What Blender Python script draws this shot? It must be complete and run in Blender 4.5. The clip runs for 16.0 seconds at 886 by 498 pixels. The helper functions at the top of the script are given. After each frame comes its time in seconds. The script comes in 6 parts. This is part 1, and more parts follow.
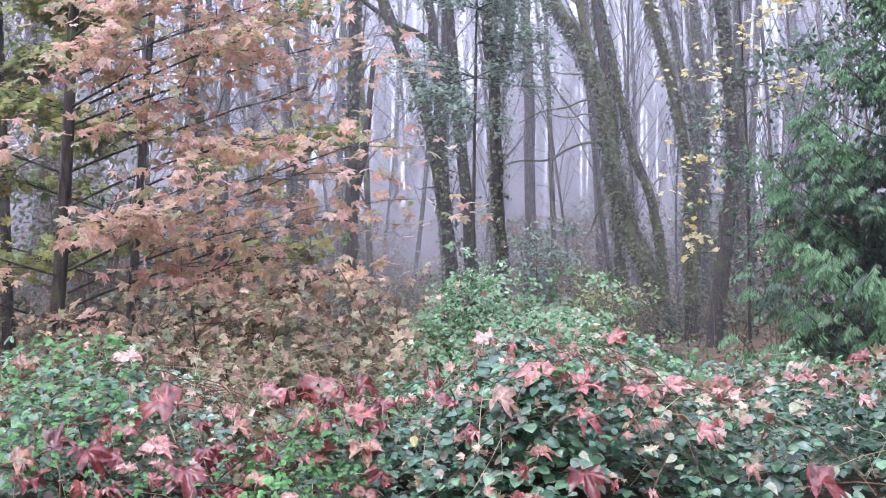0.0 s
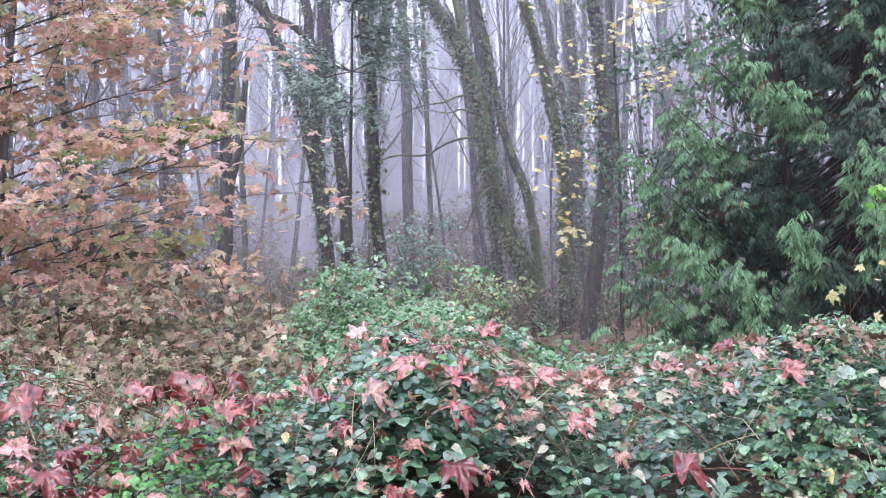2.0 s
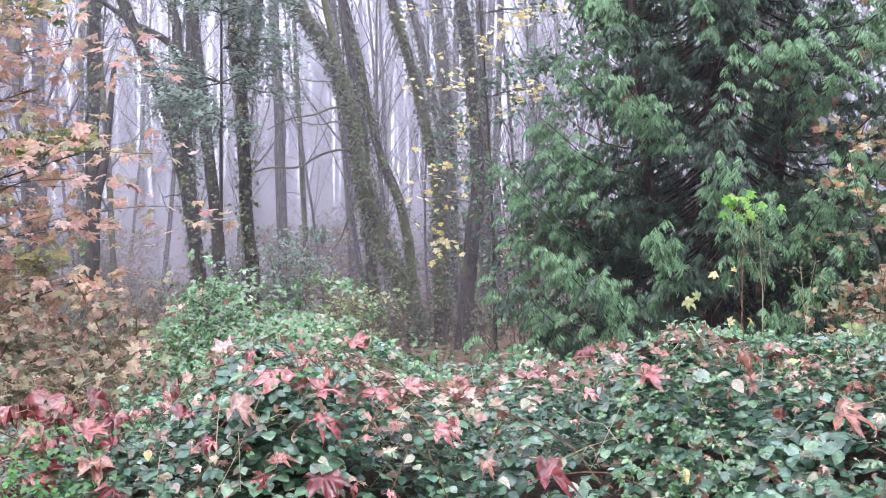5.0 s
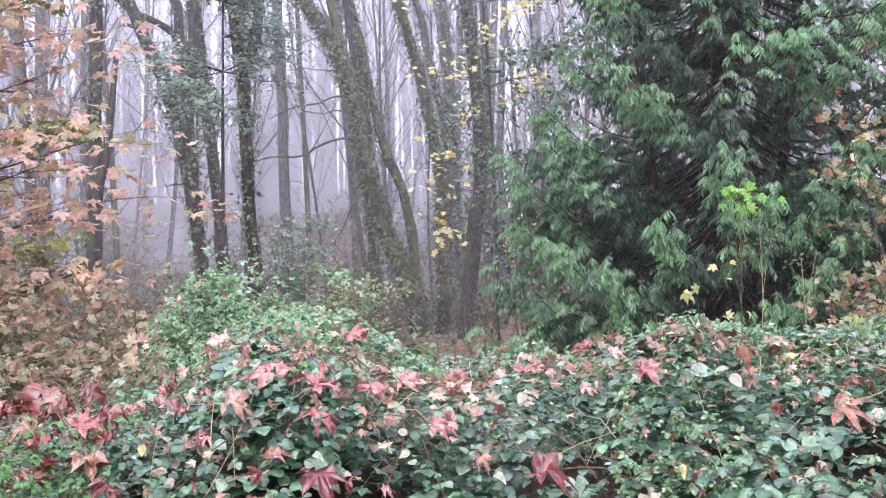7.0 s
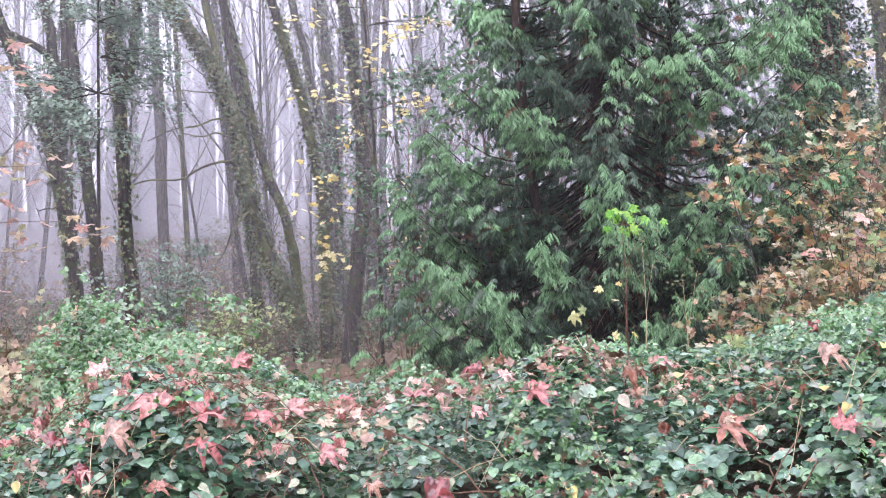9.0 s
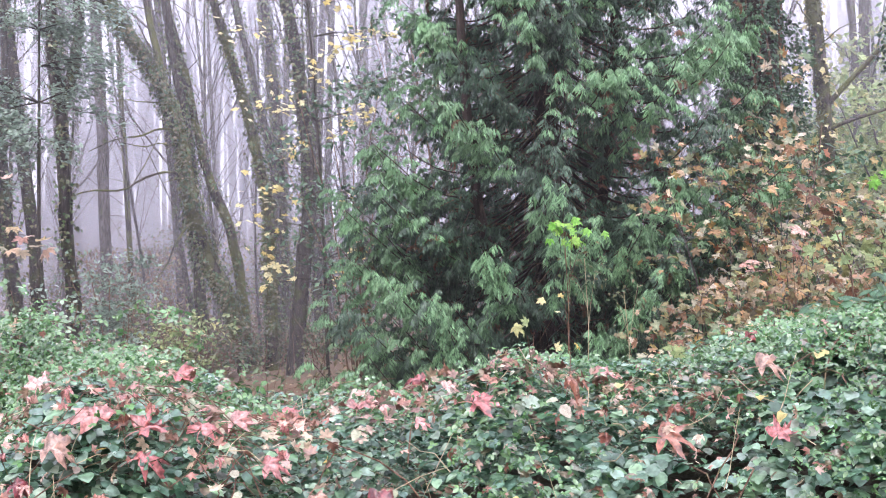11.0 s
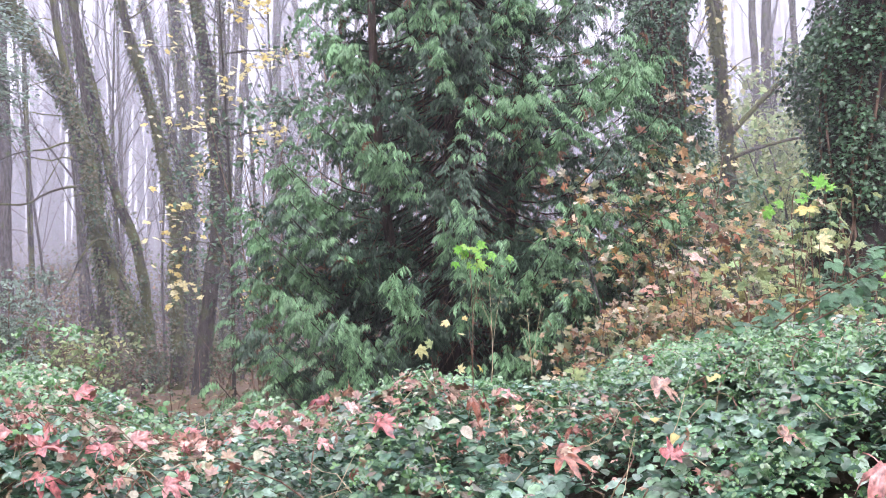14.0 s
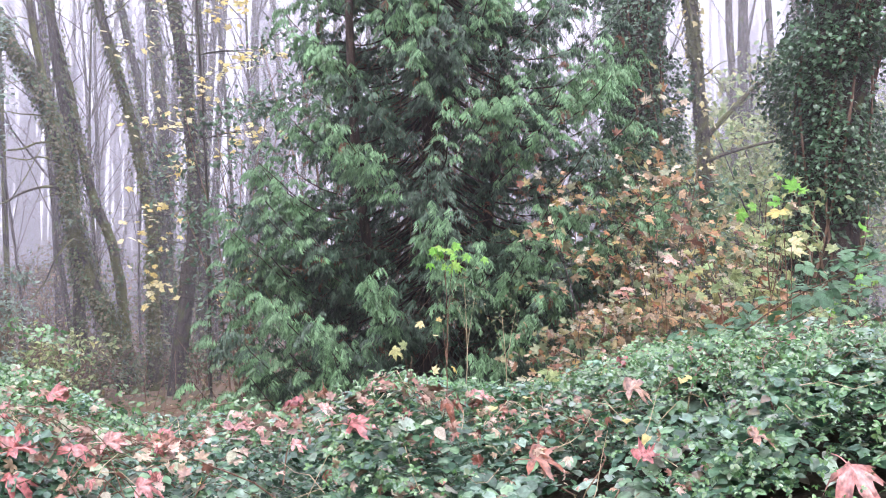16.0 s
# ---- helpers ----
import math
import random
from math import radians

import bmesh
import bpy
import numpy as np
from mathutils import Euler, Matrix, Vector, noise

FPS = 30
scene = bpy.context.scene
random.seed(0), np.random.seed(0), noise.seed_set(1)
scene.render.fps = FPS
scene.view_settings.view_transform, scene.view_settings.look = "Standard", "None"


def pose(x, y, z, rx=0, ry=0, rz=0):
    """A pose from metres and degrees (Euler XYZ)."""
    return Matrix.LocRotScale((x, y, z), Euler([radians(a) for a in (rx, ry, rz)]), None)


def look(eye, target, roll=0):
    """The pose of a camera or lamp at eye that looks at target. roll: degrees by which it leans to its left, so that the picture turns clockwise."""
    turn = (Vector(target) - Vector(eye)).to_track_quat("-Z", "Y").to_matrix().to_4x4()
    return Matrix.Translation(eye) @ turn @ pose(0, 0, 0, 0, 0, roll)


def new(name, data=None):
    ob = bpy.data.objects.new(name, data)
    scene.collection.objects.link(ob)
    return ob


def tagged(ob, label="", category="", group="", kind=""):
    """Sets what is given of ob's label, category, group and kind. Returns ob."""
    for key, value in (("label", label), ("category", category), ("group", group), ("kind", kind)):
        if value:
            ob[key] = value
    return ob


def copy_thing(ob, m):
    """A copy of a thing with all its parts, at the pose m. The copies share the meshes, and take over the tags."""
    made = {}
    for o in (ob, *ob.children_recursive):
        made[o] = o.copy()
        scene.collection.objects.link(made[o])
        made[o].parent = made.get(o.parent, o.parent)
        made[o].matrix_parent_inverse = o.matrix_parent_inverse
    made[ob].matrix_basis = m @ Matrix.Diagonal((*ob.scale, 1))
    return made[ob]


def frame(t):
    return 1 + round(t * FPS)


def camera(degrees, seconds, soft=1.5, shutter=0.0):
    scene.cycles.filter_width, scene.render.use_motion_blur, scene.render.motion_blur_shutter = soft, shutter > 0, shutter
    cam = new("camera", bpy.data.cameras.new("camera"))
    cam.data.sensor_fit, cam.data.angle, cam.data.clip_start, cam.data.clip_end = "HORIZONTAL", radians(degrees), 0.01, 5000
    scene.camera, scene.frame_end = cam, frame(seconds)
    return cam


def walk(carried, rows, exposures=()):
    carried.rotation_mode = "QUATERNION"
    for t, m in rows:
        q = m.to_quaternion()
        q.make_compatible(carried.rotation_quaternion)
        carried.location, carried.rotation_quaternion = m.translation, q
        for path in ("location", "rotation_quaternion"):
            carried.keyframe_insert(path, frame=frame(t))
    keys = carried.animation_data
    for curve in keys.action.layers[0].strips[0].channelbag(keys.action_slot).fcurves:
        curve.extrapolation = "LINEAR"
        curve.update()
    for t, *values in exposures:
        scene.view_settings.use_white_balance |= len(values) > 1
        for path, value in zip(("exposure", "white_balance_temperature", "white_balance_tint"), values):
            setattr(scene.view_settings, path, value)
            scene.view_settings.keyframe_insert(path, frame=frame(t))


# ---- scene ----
cam = camera(42.96, 16.0, soft=1.05)

# ---------------------------------------------------------------- camera and its walk
PATH = [
    (0.0, 0.000, 0.000, 1.600, 0.00, 0.00, 0.00), (0.5, 0.003, 0.010, 1.595, -1.65, 0.06, -0.26),
    (1.0, 0.007, 0.015, 1.594, -3.23, -0.14, -0.02), (1.5, 0.016, 0.023, 1.592, -4.70, -0.19, 0.21),
    (2.0, 0.026, 0.029, 1.591, -6.16, -0.24, 0.20), (2.5, 0.034, 0.018, 1.591, -7.32, -0.28, 0.31),
    (3.0, 0.041, 0.018, 1.591, -8.53, -0.47, 0.54), (3.5, 0.049, 0.020, 1.591, -9.45, -0.40, 0.70),
    (4.0, 0.055, 0.014, 1.592, -10.04, 0.18, 0.73), (4.5, 0.065, 0.006, 1.593, -11.28, 0.15, 0.85),
    (5.0, 0.068, 0.002, 1.590, -12.41, 0.30, 0.85), (5.2, 0.072, 0.004, 1.591, -12.87, 0.25, 0.84),
    (7.3, 0.116, 0.034, 1.614, -12.12, -0.44, 0.88), (7.5, 0.119, 0.041, 1.615, -13.76, -0.44, 0.88),
    (8.0, 0.105, 0.058, 1.614, -16.43, 0.17, 1.46), (8.5, 0.095, 0.070, 1.610, -17.37, 0.56, 1.21),
    (9.0, 0.093, 0.071, 1.612, -18.16, 0.76, 1.32), (9.2, 0.093, 0.069, 1.613, -18.74, 0.65, 1.34),
    (11.3, 0.093, 0.035, 1.619, -21.39, 1.37, 1.37), (11.5, 0.093, 0.031, 1.619, -21.82, 1.46, 1.37),
    (12.0, 0.090, 0.018, 1.620, -22.72, 1.74, 1.34), (12.5, 0.086, 0.005, 1.622, -23.59, 1.92, 1.08),
    (13.0, 0.088, -0.006, 1.624, -24.51, 1.94, 0.82), (13.5, 0.090, -0.010, 1.626, -25.07, 2.12, 0.62),
    (14.0, 0.093, -0.021, 1.625, -25.43, 2.20, 0.62), (14.5, 0.096, -0.032, 1.624, -25.70, 2.15, 0.61),
    (15.0, 0.101, -0.033, 1.625, -25.88, 2.26, 0.55), (15.5, 0.103, -0.035, 1.627, -26.32, 2.23, 0.52),
    (16.0, 0.103, -0.043, 1.626, -26.52, 2.25, 0.48)]
walk(cam, [(t, pose(x, y, z, 90 + tilt, lean, turn)) for t, x, y, z, turn, tilt, lean in PATH],
     exposures=[(0.0, 1.16, 5850, 10), (5.0, 1.28, 6080, 12), (9.0, 1.36, 6300, 12), (16.0, 1.40, 6360, 12)])

# ---------------------------------------------------------------- foggy overcast daylight
world = bpy.data.worlds.new("overcast_sky")
scene.world = world
world.use_nodes = True
wn, wl = world.node_tree.nodes, world.node_tree.links
sky = wn.new("ShaderNodeTexSky")
sky.sky_type, sky.sun_disc = "NISHITA", False
sky.sun_elevation, sky.sun_rotation = radians(48), radians(200)
sky.air_density, sky.dust_density = 1.0, 4.0
cloud = wn.new("ShaderNodeMix")
cloud.data_type = "RGBA"
cloud.inputs["Factor"].default_value = 0.85
cloud.inputs["B"].default_value = (12.9, 12.6, 15.0, 1)      # the fog's own even white, in the sky's units
wl.new(sky.outputs["Color"], cloud.inputs["A"])
wl.new(cloud.outputs["Result"], wn["Background"].inputs["Color"])
wn["Background"].inputs["Strength"].default_value = 0.1

sun = new("sun", bpy.data.lights.new("sun", "SUN"))
sun.data.energy, sun.data.angle, sun.data.color = 1.7, radians(60), (1.0, 0.97, 0.97)
sun.matrix_world = look((-4, -9, 12), (0, 0, 0))

# ---------------------------------------------------------------- mesh helpers
rng = np.random.default_rng(7)


class Geo:
    """Collects vertices and faces, and makes one mesh of them."""

    def __init__(self):
        self.v, self.f, self.n = [], [], 0

    def add(self, verts, faces):
        self.v.append(np.asarray(verts, float).reshape(-1, 3))
        for f in faces:
            self.f.append(np.asarray(f, np.int64) + self.n)
        self.n += len(self.v[-1])
        return self

    def mesh(self, name, smooth=True):
        me = bpy.data.meshes.new(name)
        co = np.concatenate(self.v)
        loops = np.concatenate([f.ravel() for f in self.f])
        sizes = np.concatenate([np.full(f.shape[0], f.shape[1]) for f in self.f])
        me.vertices.add(len(co))
        me.vertices.foreach_set("co", co.ravel().astype(np.float32))
        me.loops.add(len(loops))
        me.loops.foreach_set("vertex_index", loops.astype(np.int32))
        me.polygons.add(len(sizes))
        me.polygons.foreach_set("loop_start", np.concatenate([[0], np.cumsum(sizes)[:-1]]).astype(np.int32))
        me.polygons.foreach_set("use_smooth", np.full(len(sizes), smooth))
        me.update(calc_edges=True)
        return me


def unit(a):
    return a / np.maximum(np.linalg.norm(a, axis=-1, keepdims=True), 1e-9)


def frames(normal, heading):
    """Turns with z along normal and y near heading, N x 3 x 3."""
    z = unit(np.asarray(normal, float))
    h = np.asarray(heading, float)
    y = unit(h - (h * z).sum(-1, keepdims=True) * z)
    return np.stack([np.cross(y, z), y, z], -1)


def scatter(geo, template, pos, turn, size):
    """Copies of a small template (verts, faces) into geo."""
    tv, tf = template
    n, k = len(pos), len(tv)
    v = np.einsum("nij,kj->nki", turn, tv) * np.asarray(size).reshape(-1, 1, 1) + np.asarray(pos)[:, None, :]
    off = (np.arange(n) * k)[:, None, None]
    geo.add(v.reshape(-1, 3), [(f[None] + off).reshape(-1, f.shape[1]) for f in tf])


def spline(pts, n):
    """A smooth line of n points through the given ones."""
    p = np.asarray(pts, float)
    d = np.concatenate([[0], np.cumsum(np.linalg.norm(np.diff(p, axis=0), axis=1))])
    q = np.concatenate([[2 * p[0] - p[1]], p, [2 * p[-1] - p[-2]]])
    out = []
    for s in np.linspace(0, d[-1], n):
        i = min(max(np.searchsorted(d, s, "right") - 1, 0), len(p) - 2)
        u = (s - d[i]) / max(d[i + 1] - d[i], 1e-9)
        a, b, c, e = q[i], q[i + 1], q[i + 2], q[i + 3]
        out.append(0.5 * (2 * b + (c - a) * u + (2 * a - 5 * b + 4 * c - e) * u * u + (3 * b - a - 3 * c + e) * u ** 3))
    return np.array(out)


def tube(geo, pts, r0, r1, sides=8, rough=0.0, flare=0.0):
    """A tapering round stem along pts, knobbly by rough, widened at its first end by flare."""
    p = np.asarray(pts, float)
    n = len(p)
    t = unit(np.gradient(p, axis=0))
    ref = np.array([1.0, 0, 0]) if abs(t[0][0]) < 0.8 else np.array([0, 1.0, 0])
    u = unit(np.cross(t, ref[None] + 0 * t))
    w = np.cross(t, u)
    s = np.linspace(0, 1, n)
    r = r0 + (r1 - r0) * s
    r = r * (1 + flare * np.exp(-s * 14))
    a = np.linspace(0, 2 * np.pi, sides, endpoint=False)
    rr = r[:, None] * (1 + rough * rng.normal(0, 1, (n, sides)))
    ring = p[:, None] + rr[..., None] * (np.cos(a)[None, :, None] * u[:, None] + np.sin(a)[None, :, None] * w[:, None])
    v = np.concatenate([ring.reshape(-1, 3), p[-1:] + t[-1:] * r1])
    i, j = np.meshgrid(np.arange(n - 1), np.arange(sides), indexing="ij")
    k = (j + 1) % sides
    quads = np.stack([i * sides + j, i * sides + k, (i + 1) * sides + k, (i + 1) * sides + j], -1).reshape(-1, 4)
    j = np.arange(sides)
    cap = np.stack([(n - 1) * sides + j, (n - 1) * sides + (j + 1) % sides, 0 * j + n * sides], -1)
    geo.add(v, [quads, cap])


def thing(name, at, label, category, group="", kind=""):
    ob = new(name)
    ob.location = at
    ob.empty_display_size = 0.1
    return tagged(ob, label, category, group, kind)


def part(name, geo, material, parent, label="", kind=""):
    """One mesh under a thing or part; geo is in world metres, or a mesh in its own."""
    if isinstance(geo, Geo):
        up = origin_of(parent)
        for i in range(len(geo.v)):
            geo.v[i] = geo.v[i] - np.array(up)
        geo = geo.mesh(name)
    ob = new(name, geo)
    if not geo.materials:
        geo.materials.append(material)
    ob.parent = parent
    return tagged(ob, label, kind=kind)


def origin_of(ob):
    at = Vector((0, 0, 0))
    while ob is not None:
        at += ob.location
        ob = ob.parent
    return at


def leaf_parts(parent, name, meshes, pos, turn, size):
    """Single leaves as parts that share a few meshes; parent is one object, or a row of them, one for each leaf."""
    for i in range(len(pos)):
        ob = new(name, meshes[i % len(meshes)])
        ob.parent = parent[i] if isinstance(parent, list) else parent
        base = origin_of(ob.parent)
        m = Matrix([list(turn[i][r] * size[i]) + [pos[i][r] - base[r]] for r in range(3)] + [[0, 0, 0, 1]])
        ob.matrix_basis = m


def waves(x, y, seed, scale):
    """Smooth uneven numbers of about -1 to 1 over a plane."""
    g = np.random.default_rng(seed)
    out = 0 * x
    for k in range(7):
        a, ph, f = g.uniform(0, 6.28), g.uniform(0, 6.28), scale * g.uniform(0.6, 1.9)
        out = out + np.sin((x * np.cos(a) + y * np.sin(a)) * f + ph)
    return out / 3.5


# ---------------------------------------------------------------- leaf shapes (y from stalk to tip, z up)
def leaflet_shape(width=0.36, fold=0.10, droop=0.16):
    y = np.array([0, 0.33, 0.70, 1.0])
    mid = np.stack([0 * y, y, -droop * y * y], -1)
    e = [(width, 0.28), (width * 0.88, 0.70)]
    left = [(-w, s, fold - droop * s * s) for w, s in e]
    right = [(w, s, fold - droop * s * s) for w, s in e]
    v = np.concatenate([mid, left, right])
    tri = np.array([[0, 1, 4], [2, 3, 5], [0, 6, 1], [2, 7, 3]])
    quad = np.array([[1, 2, 5, 4], [1, 6, 7, 2]])
    return v, [tri, quad]


def fine_leaflet(width=0.4, fold=0.07, droop=0.2):
    """A rounder leaflet with a toothed edge, for leaves close by."""
    y = np.array([0, 0.26, 0.54, 0.80, 1.0])
    mid = np.stack([0 * y, y, -droop * y * y], -1)
    e = [(width * 0.80, 0.16), (width, 0.42), (width * 0.68, 0.72)]
    left = [(-w, s, fold - droop * s * s - 0.02 * (k % 2)) for k, (w, s) in enumerate(e)]
    right = [(w, s, fold - droop * s * s - 0.02 * ((k + 1) % 2)) for k, (w, s) in enumerate(e)]
    v = np.concatenate([mid, left, right])
    tri = np.array([[0, 1, 5], [3, 4, 7], [0, 8, 1], [3, 10, 4]])
    quad = np.array([[1, 2, 6, 5], [2, 3, 7, 6], [1, 8, 9, 2], [2, 9, 10, 3]])
    return v, [tri, quad]


def joined(shapes):
    v, tri, quad, n = [], [], [], 0
    for sv, sf in shapes:
        v.append(sv)
        for f in sf:
            (tri if f.shape[1] == 3 else quad).append(f + n)
        n += len(sv)
    return np.concatenate(v), [np.concatenate(f) for f in (tri, quad) if f]


def turned(shape, deg, size, move=(0, 0, 0), tip=0.0):
    v, f = shape
    a, b = radians(deg), radians(tip)
    v = v * size
    v = np.stack([v[:, 0], v[:, 1] * math.cos(b) - v[:, 2] * math.sin(b), v[:, 1] * math.sin(b) + v[:, 2] * math.cos(b)], -1)
    v = np.stack([v[:, 0] * math.cos(a) - v[:, 1] * math.sin(a), v[:, 0] * math.sin(a) + v[:, 1] * math.cos(a), v[:, 2]], -1)
    return v + np.array(move), f


def bramble_shape(a):
    """Three leaflets on one stalk."""
    return joined([turned(a, 0, 1.0, (0, 0.34, 0), -8), turned(a, 74, 0.86, (-0.06, 0.20, 0), -14),
                   turned(a, -70, 0.80, (0.06, 0.22, 0), -4)])


HALF = [(0, 1.0), (8, 0.76), (14, 0.79), (20, 0.62), (26, 0.47), (33, 0.66), (38, 0.67), (47, 0.98), (54, 0.72), (61, 0.74),
        (69, 0.58), (79, 0.42), (90, 0.54), (101, 0.68), (120, 0.44), (150, 0.24)]


def maple_shape(curl=0.1, crumple=0.05, seed=1, rings=1):
    """A five-lobed maple leaf, its stalk end at the origin's edge."""
    g = np.random.default_rng(seed)
    ang = [a for a, r in HALF] + [180] + [360 - a for a, r in HALF[:0:-1]]
    rad = [r for a, r in HALF] + [0.10] + [r for a, r in HALF[:0:-1]]
    ang, rad = np.radians(ang), np.array(rad) * (1 + g.normal(0, 0.05, len(rad)))
    n = len(ang)
    v = [(0, 0, 0)]
    for k in range(1, rings + 1):
        s = k / rings
        r = rad ** (0.45 + 0.55 * s) * s
        lobes = np.cos(ang * 7.2)
        z = curl * (r * s) ** 2 + crumple * s * (g.normal(0, 0.5, n) - lobes)
        v += list(np.stack([np.sin(ang) * r, np.cos(ang) * r, z], -1))
    i = np.arange(n)
    j = (i + 1) % n
    faces = [np.stack([0 * i, 1 + j, 1 + i], -1)]
    if rings > 1:
        faces.append(np.concatenate([np.stack([1 + (k - 1) * n + i, 1 + (k - 1) * n + j, 1 + k * n + j, 1 + k * n + i], -1)
                                     for k in range(1, rings)]))
    v = np.array(v, float)
    v[:, 1] += 0.12
    return v, faces


def ivy_shape():
    v = np.array([(0, 0, 0), (-0.34, 0.10, 0.05), (-0.46, 0.42, 0.0), (-0.2, 0.55, 0.06), (0, 1.0, -0.05),
                  (0.2, 0.55, 0.06), (0.46, 0.42, 0.0), (0.34, 0.10, 0.05), (0, 0.45, 0.0)])
    return v, [np.array([[8, i + 1, i] for i in range(7)] + [[8, 0, 7]])]


def plain_leaf():
    """A small pointed leaf, folded along its rib."""
    v = np.array([(0, 0, 0), (-0.27, 0.45, 0.08), (0, 1, -0.12), (0.27, 0.45, 0.08)])
    return v, [np.array([[0, 3, 2], [0, 2, 1]])]


def frond_shape(seed):
    """A cedar spray: an arching rib from which flat fingers of scale leaves hang like a comb, each with small side fingers."""
    g = np.random.default_rng(seed)
    blades = []

    def blade(a, d, length, width, sag, face):
        d = d / np.linalg.norm(d)
        w = np.cross(d, face)
        w = w / max(np.linalg.norm(w), 1e-6) * width
        b = a + d * length * 0.55 + (0, 0, -sag * 0.3)
        c = a + d * length + (0, 0, -sag)
        blades.append((np.array([a, b - w, c, b + w]), [np.array([[0, 3, 2, 1]])]))

    def rib(s):
        return np.array([0, s, 0.34 * math.sin(2.3 * s) - 0.62 * s * s])

    for k in range(8):
        s = 0.04 + 0.92 * k / 8
        for side in (-1, 1):
            a = rib(s + 0.03 * side)
            length = (0.40 - 0.17 * abs(s - 0.35)) * g.uniform(0.75, 1.2)
            d = np.array([side * 0.6, 0.45, -0.7]) + g.normal(0, 0.12, 3)
            face = np.array([side * 0.4, 0.25, 0.85])
            blade(a, d, length, 0.040, 0.10, face)
            d = d / np.linalg.norm(d)
            for q, turn in ((0.32, 1), (0.6, -1)):
                at = a + d * length * q + (0, 0, -0.04 * q)
                blade(at, d * 0.8 + np.array([0, 0.75 * turn, -0.15]), length * (0.52 - 0.3 * q), 0.030, 0.05, face)
    for k in range(4):
        blade(rib(k / 4), rib(k / 4 + 0.27) - rib(k / 4), 0.3, 0.016, 0.0, np.array([0, 0.3, 1.0]))
    return joined(blades)


BRAMBLE, SPRIG, IVY, SMALL = bramble_shape(fine_leaflet(0.43, 0.05, 0.14)), bramble_shape(leaflet_shape(0.29, 0.07, 0.18)), ivy_shape(), plain_leaf()
MAPLES = [maple_shape(c, k, s) for c, k, s in ((-0.25, 0.04, 1), (0.15, 0.07, 2), (-0.4, 0.08, 3), (0.3, 0.05, 4))]
FRONDS = [frond_shape(s) for s in (1, 2, 3)]

# ---------------------------------------------------------------- materials


def nodes_of(name):
    m = bpy.data.materials.new(name)
    m.use_nodes = True
    return m, m.node_tree.nodes, m.node_tree.links, m.node_tree.nodes["Principled BSDF"]


def ramp_node(n, colours):
    r = n.new("ShaderNodeValToRGB")
    e = r.color_ramp.elements
    while len(e) < len(colours):
        e.new(0.5)
    for i, c in enumerate(colours):
        e[i].position = i / max(len(colours) - 1, 1)
        e[i].color = (*c, 1)
    return r


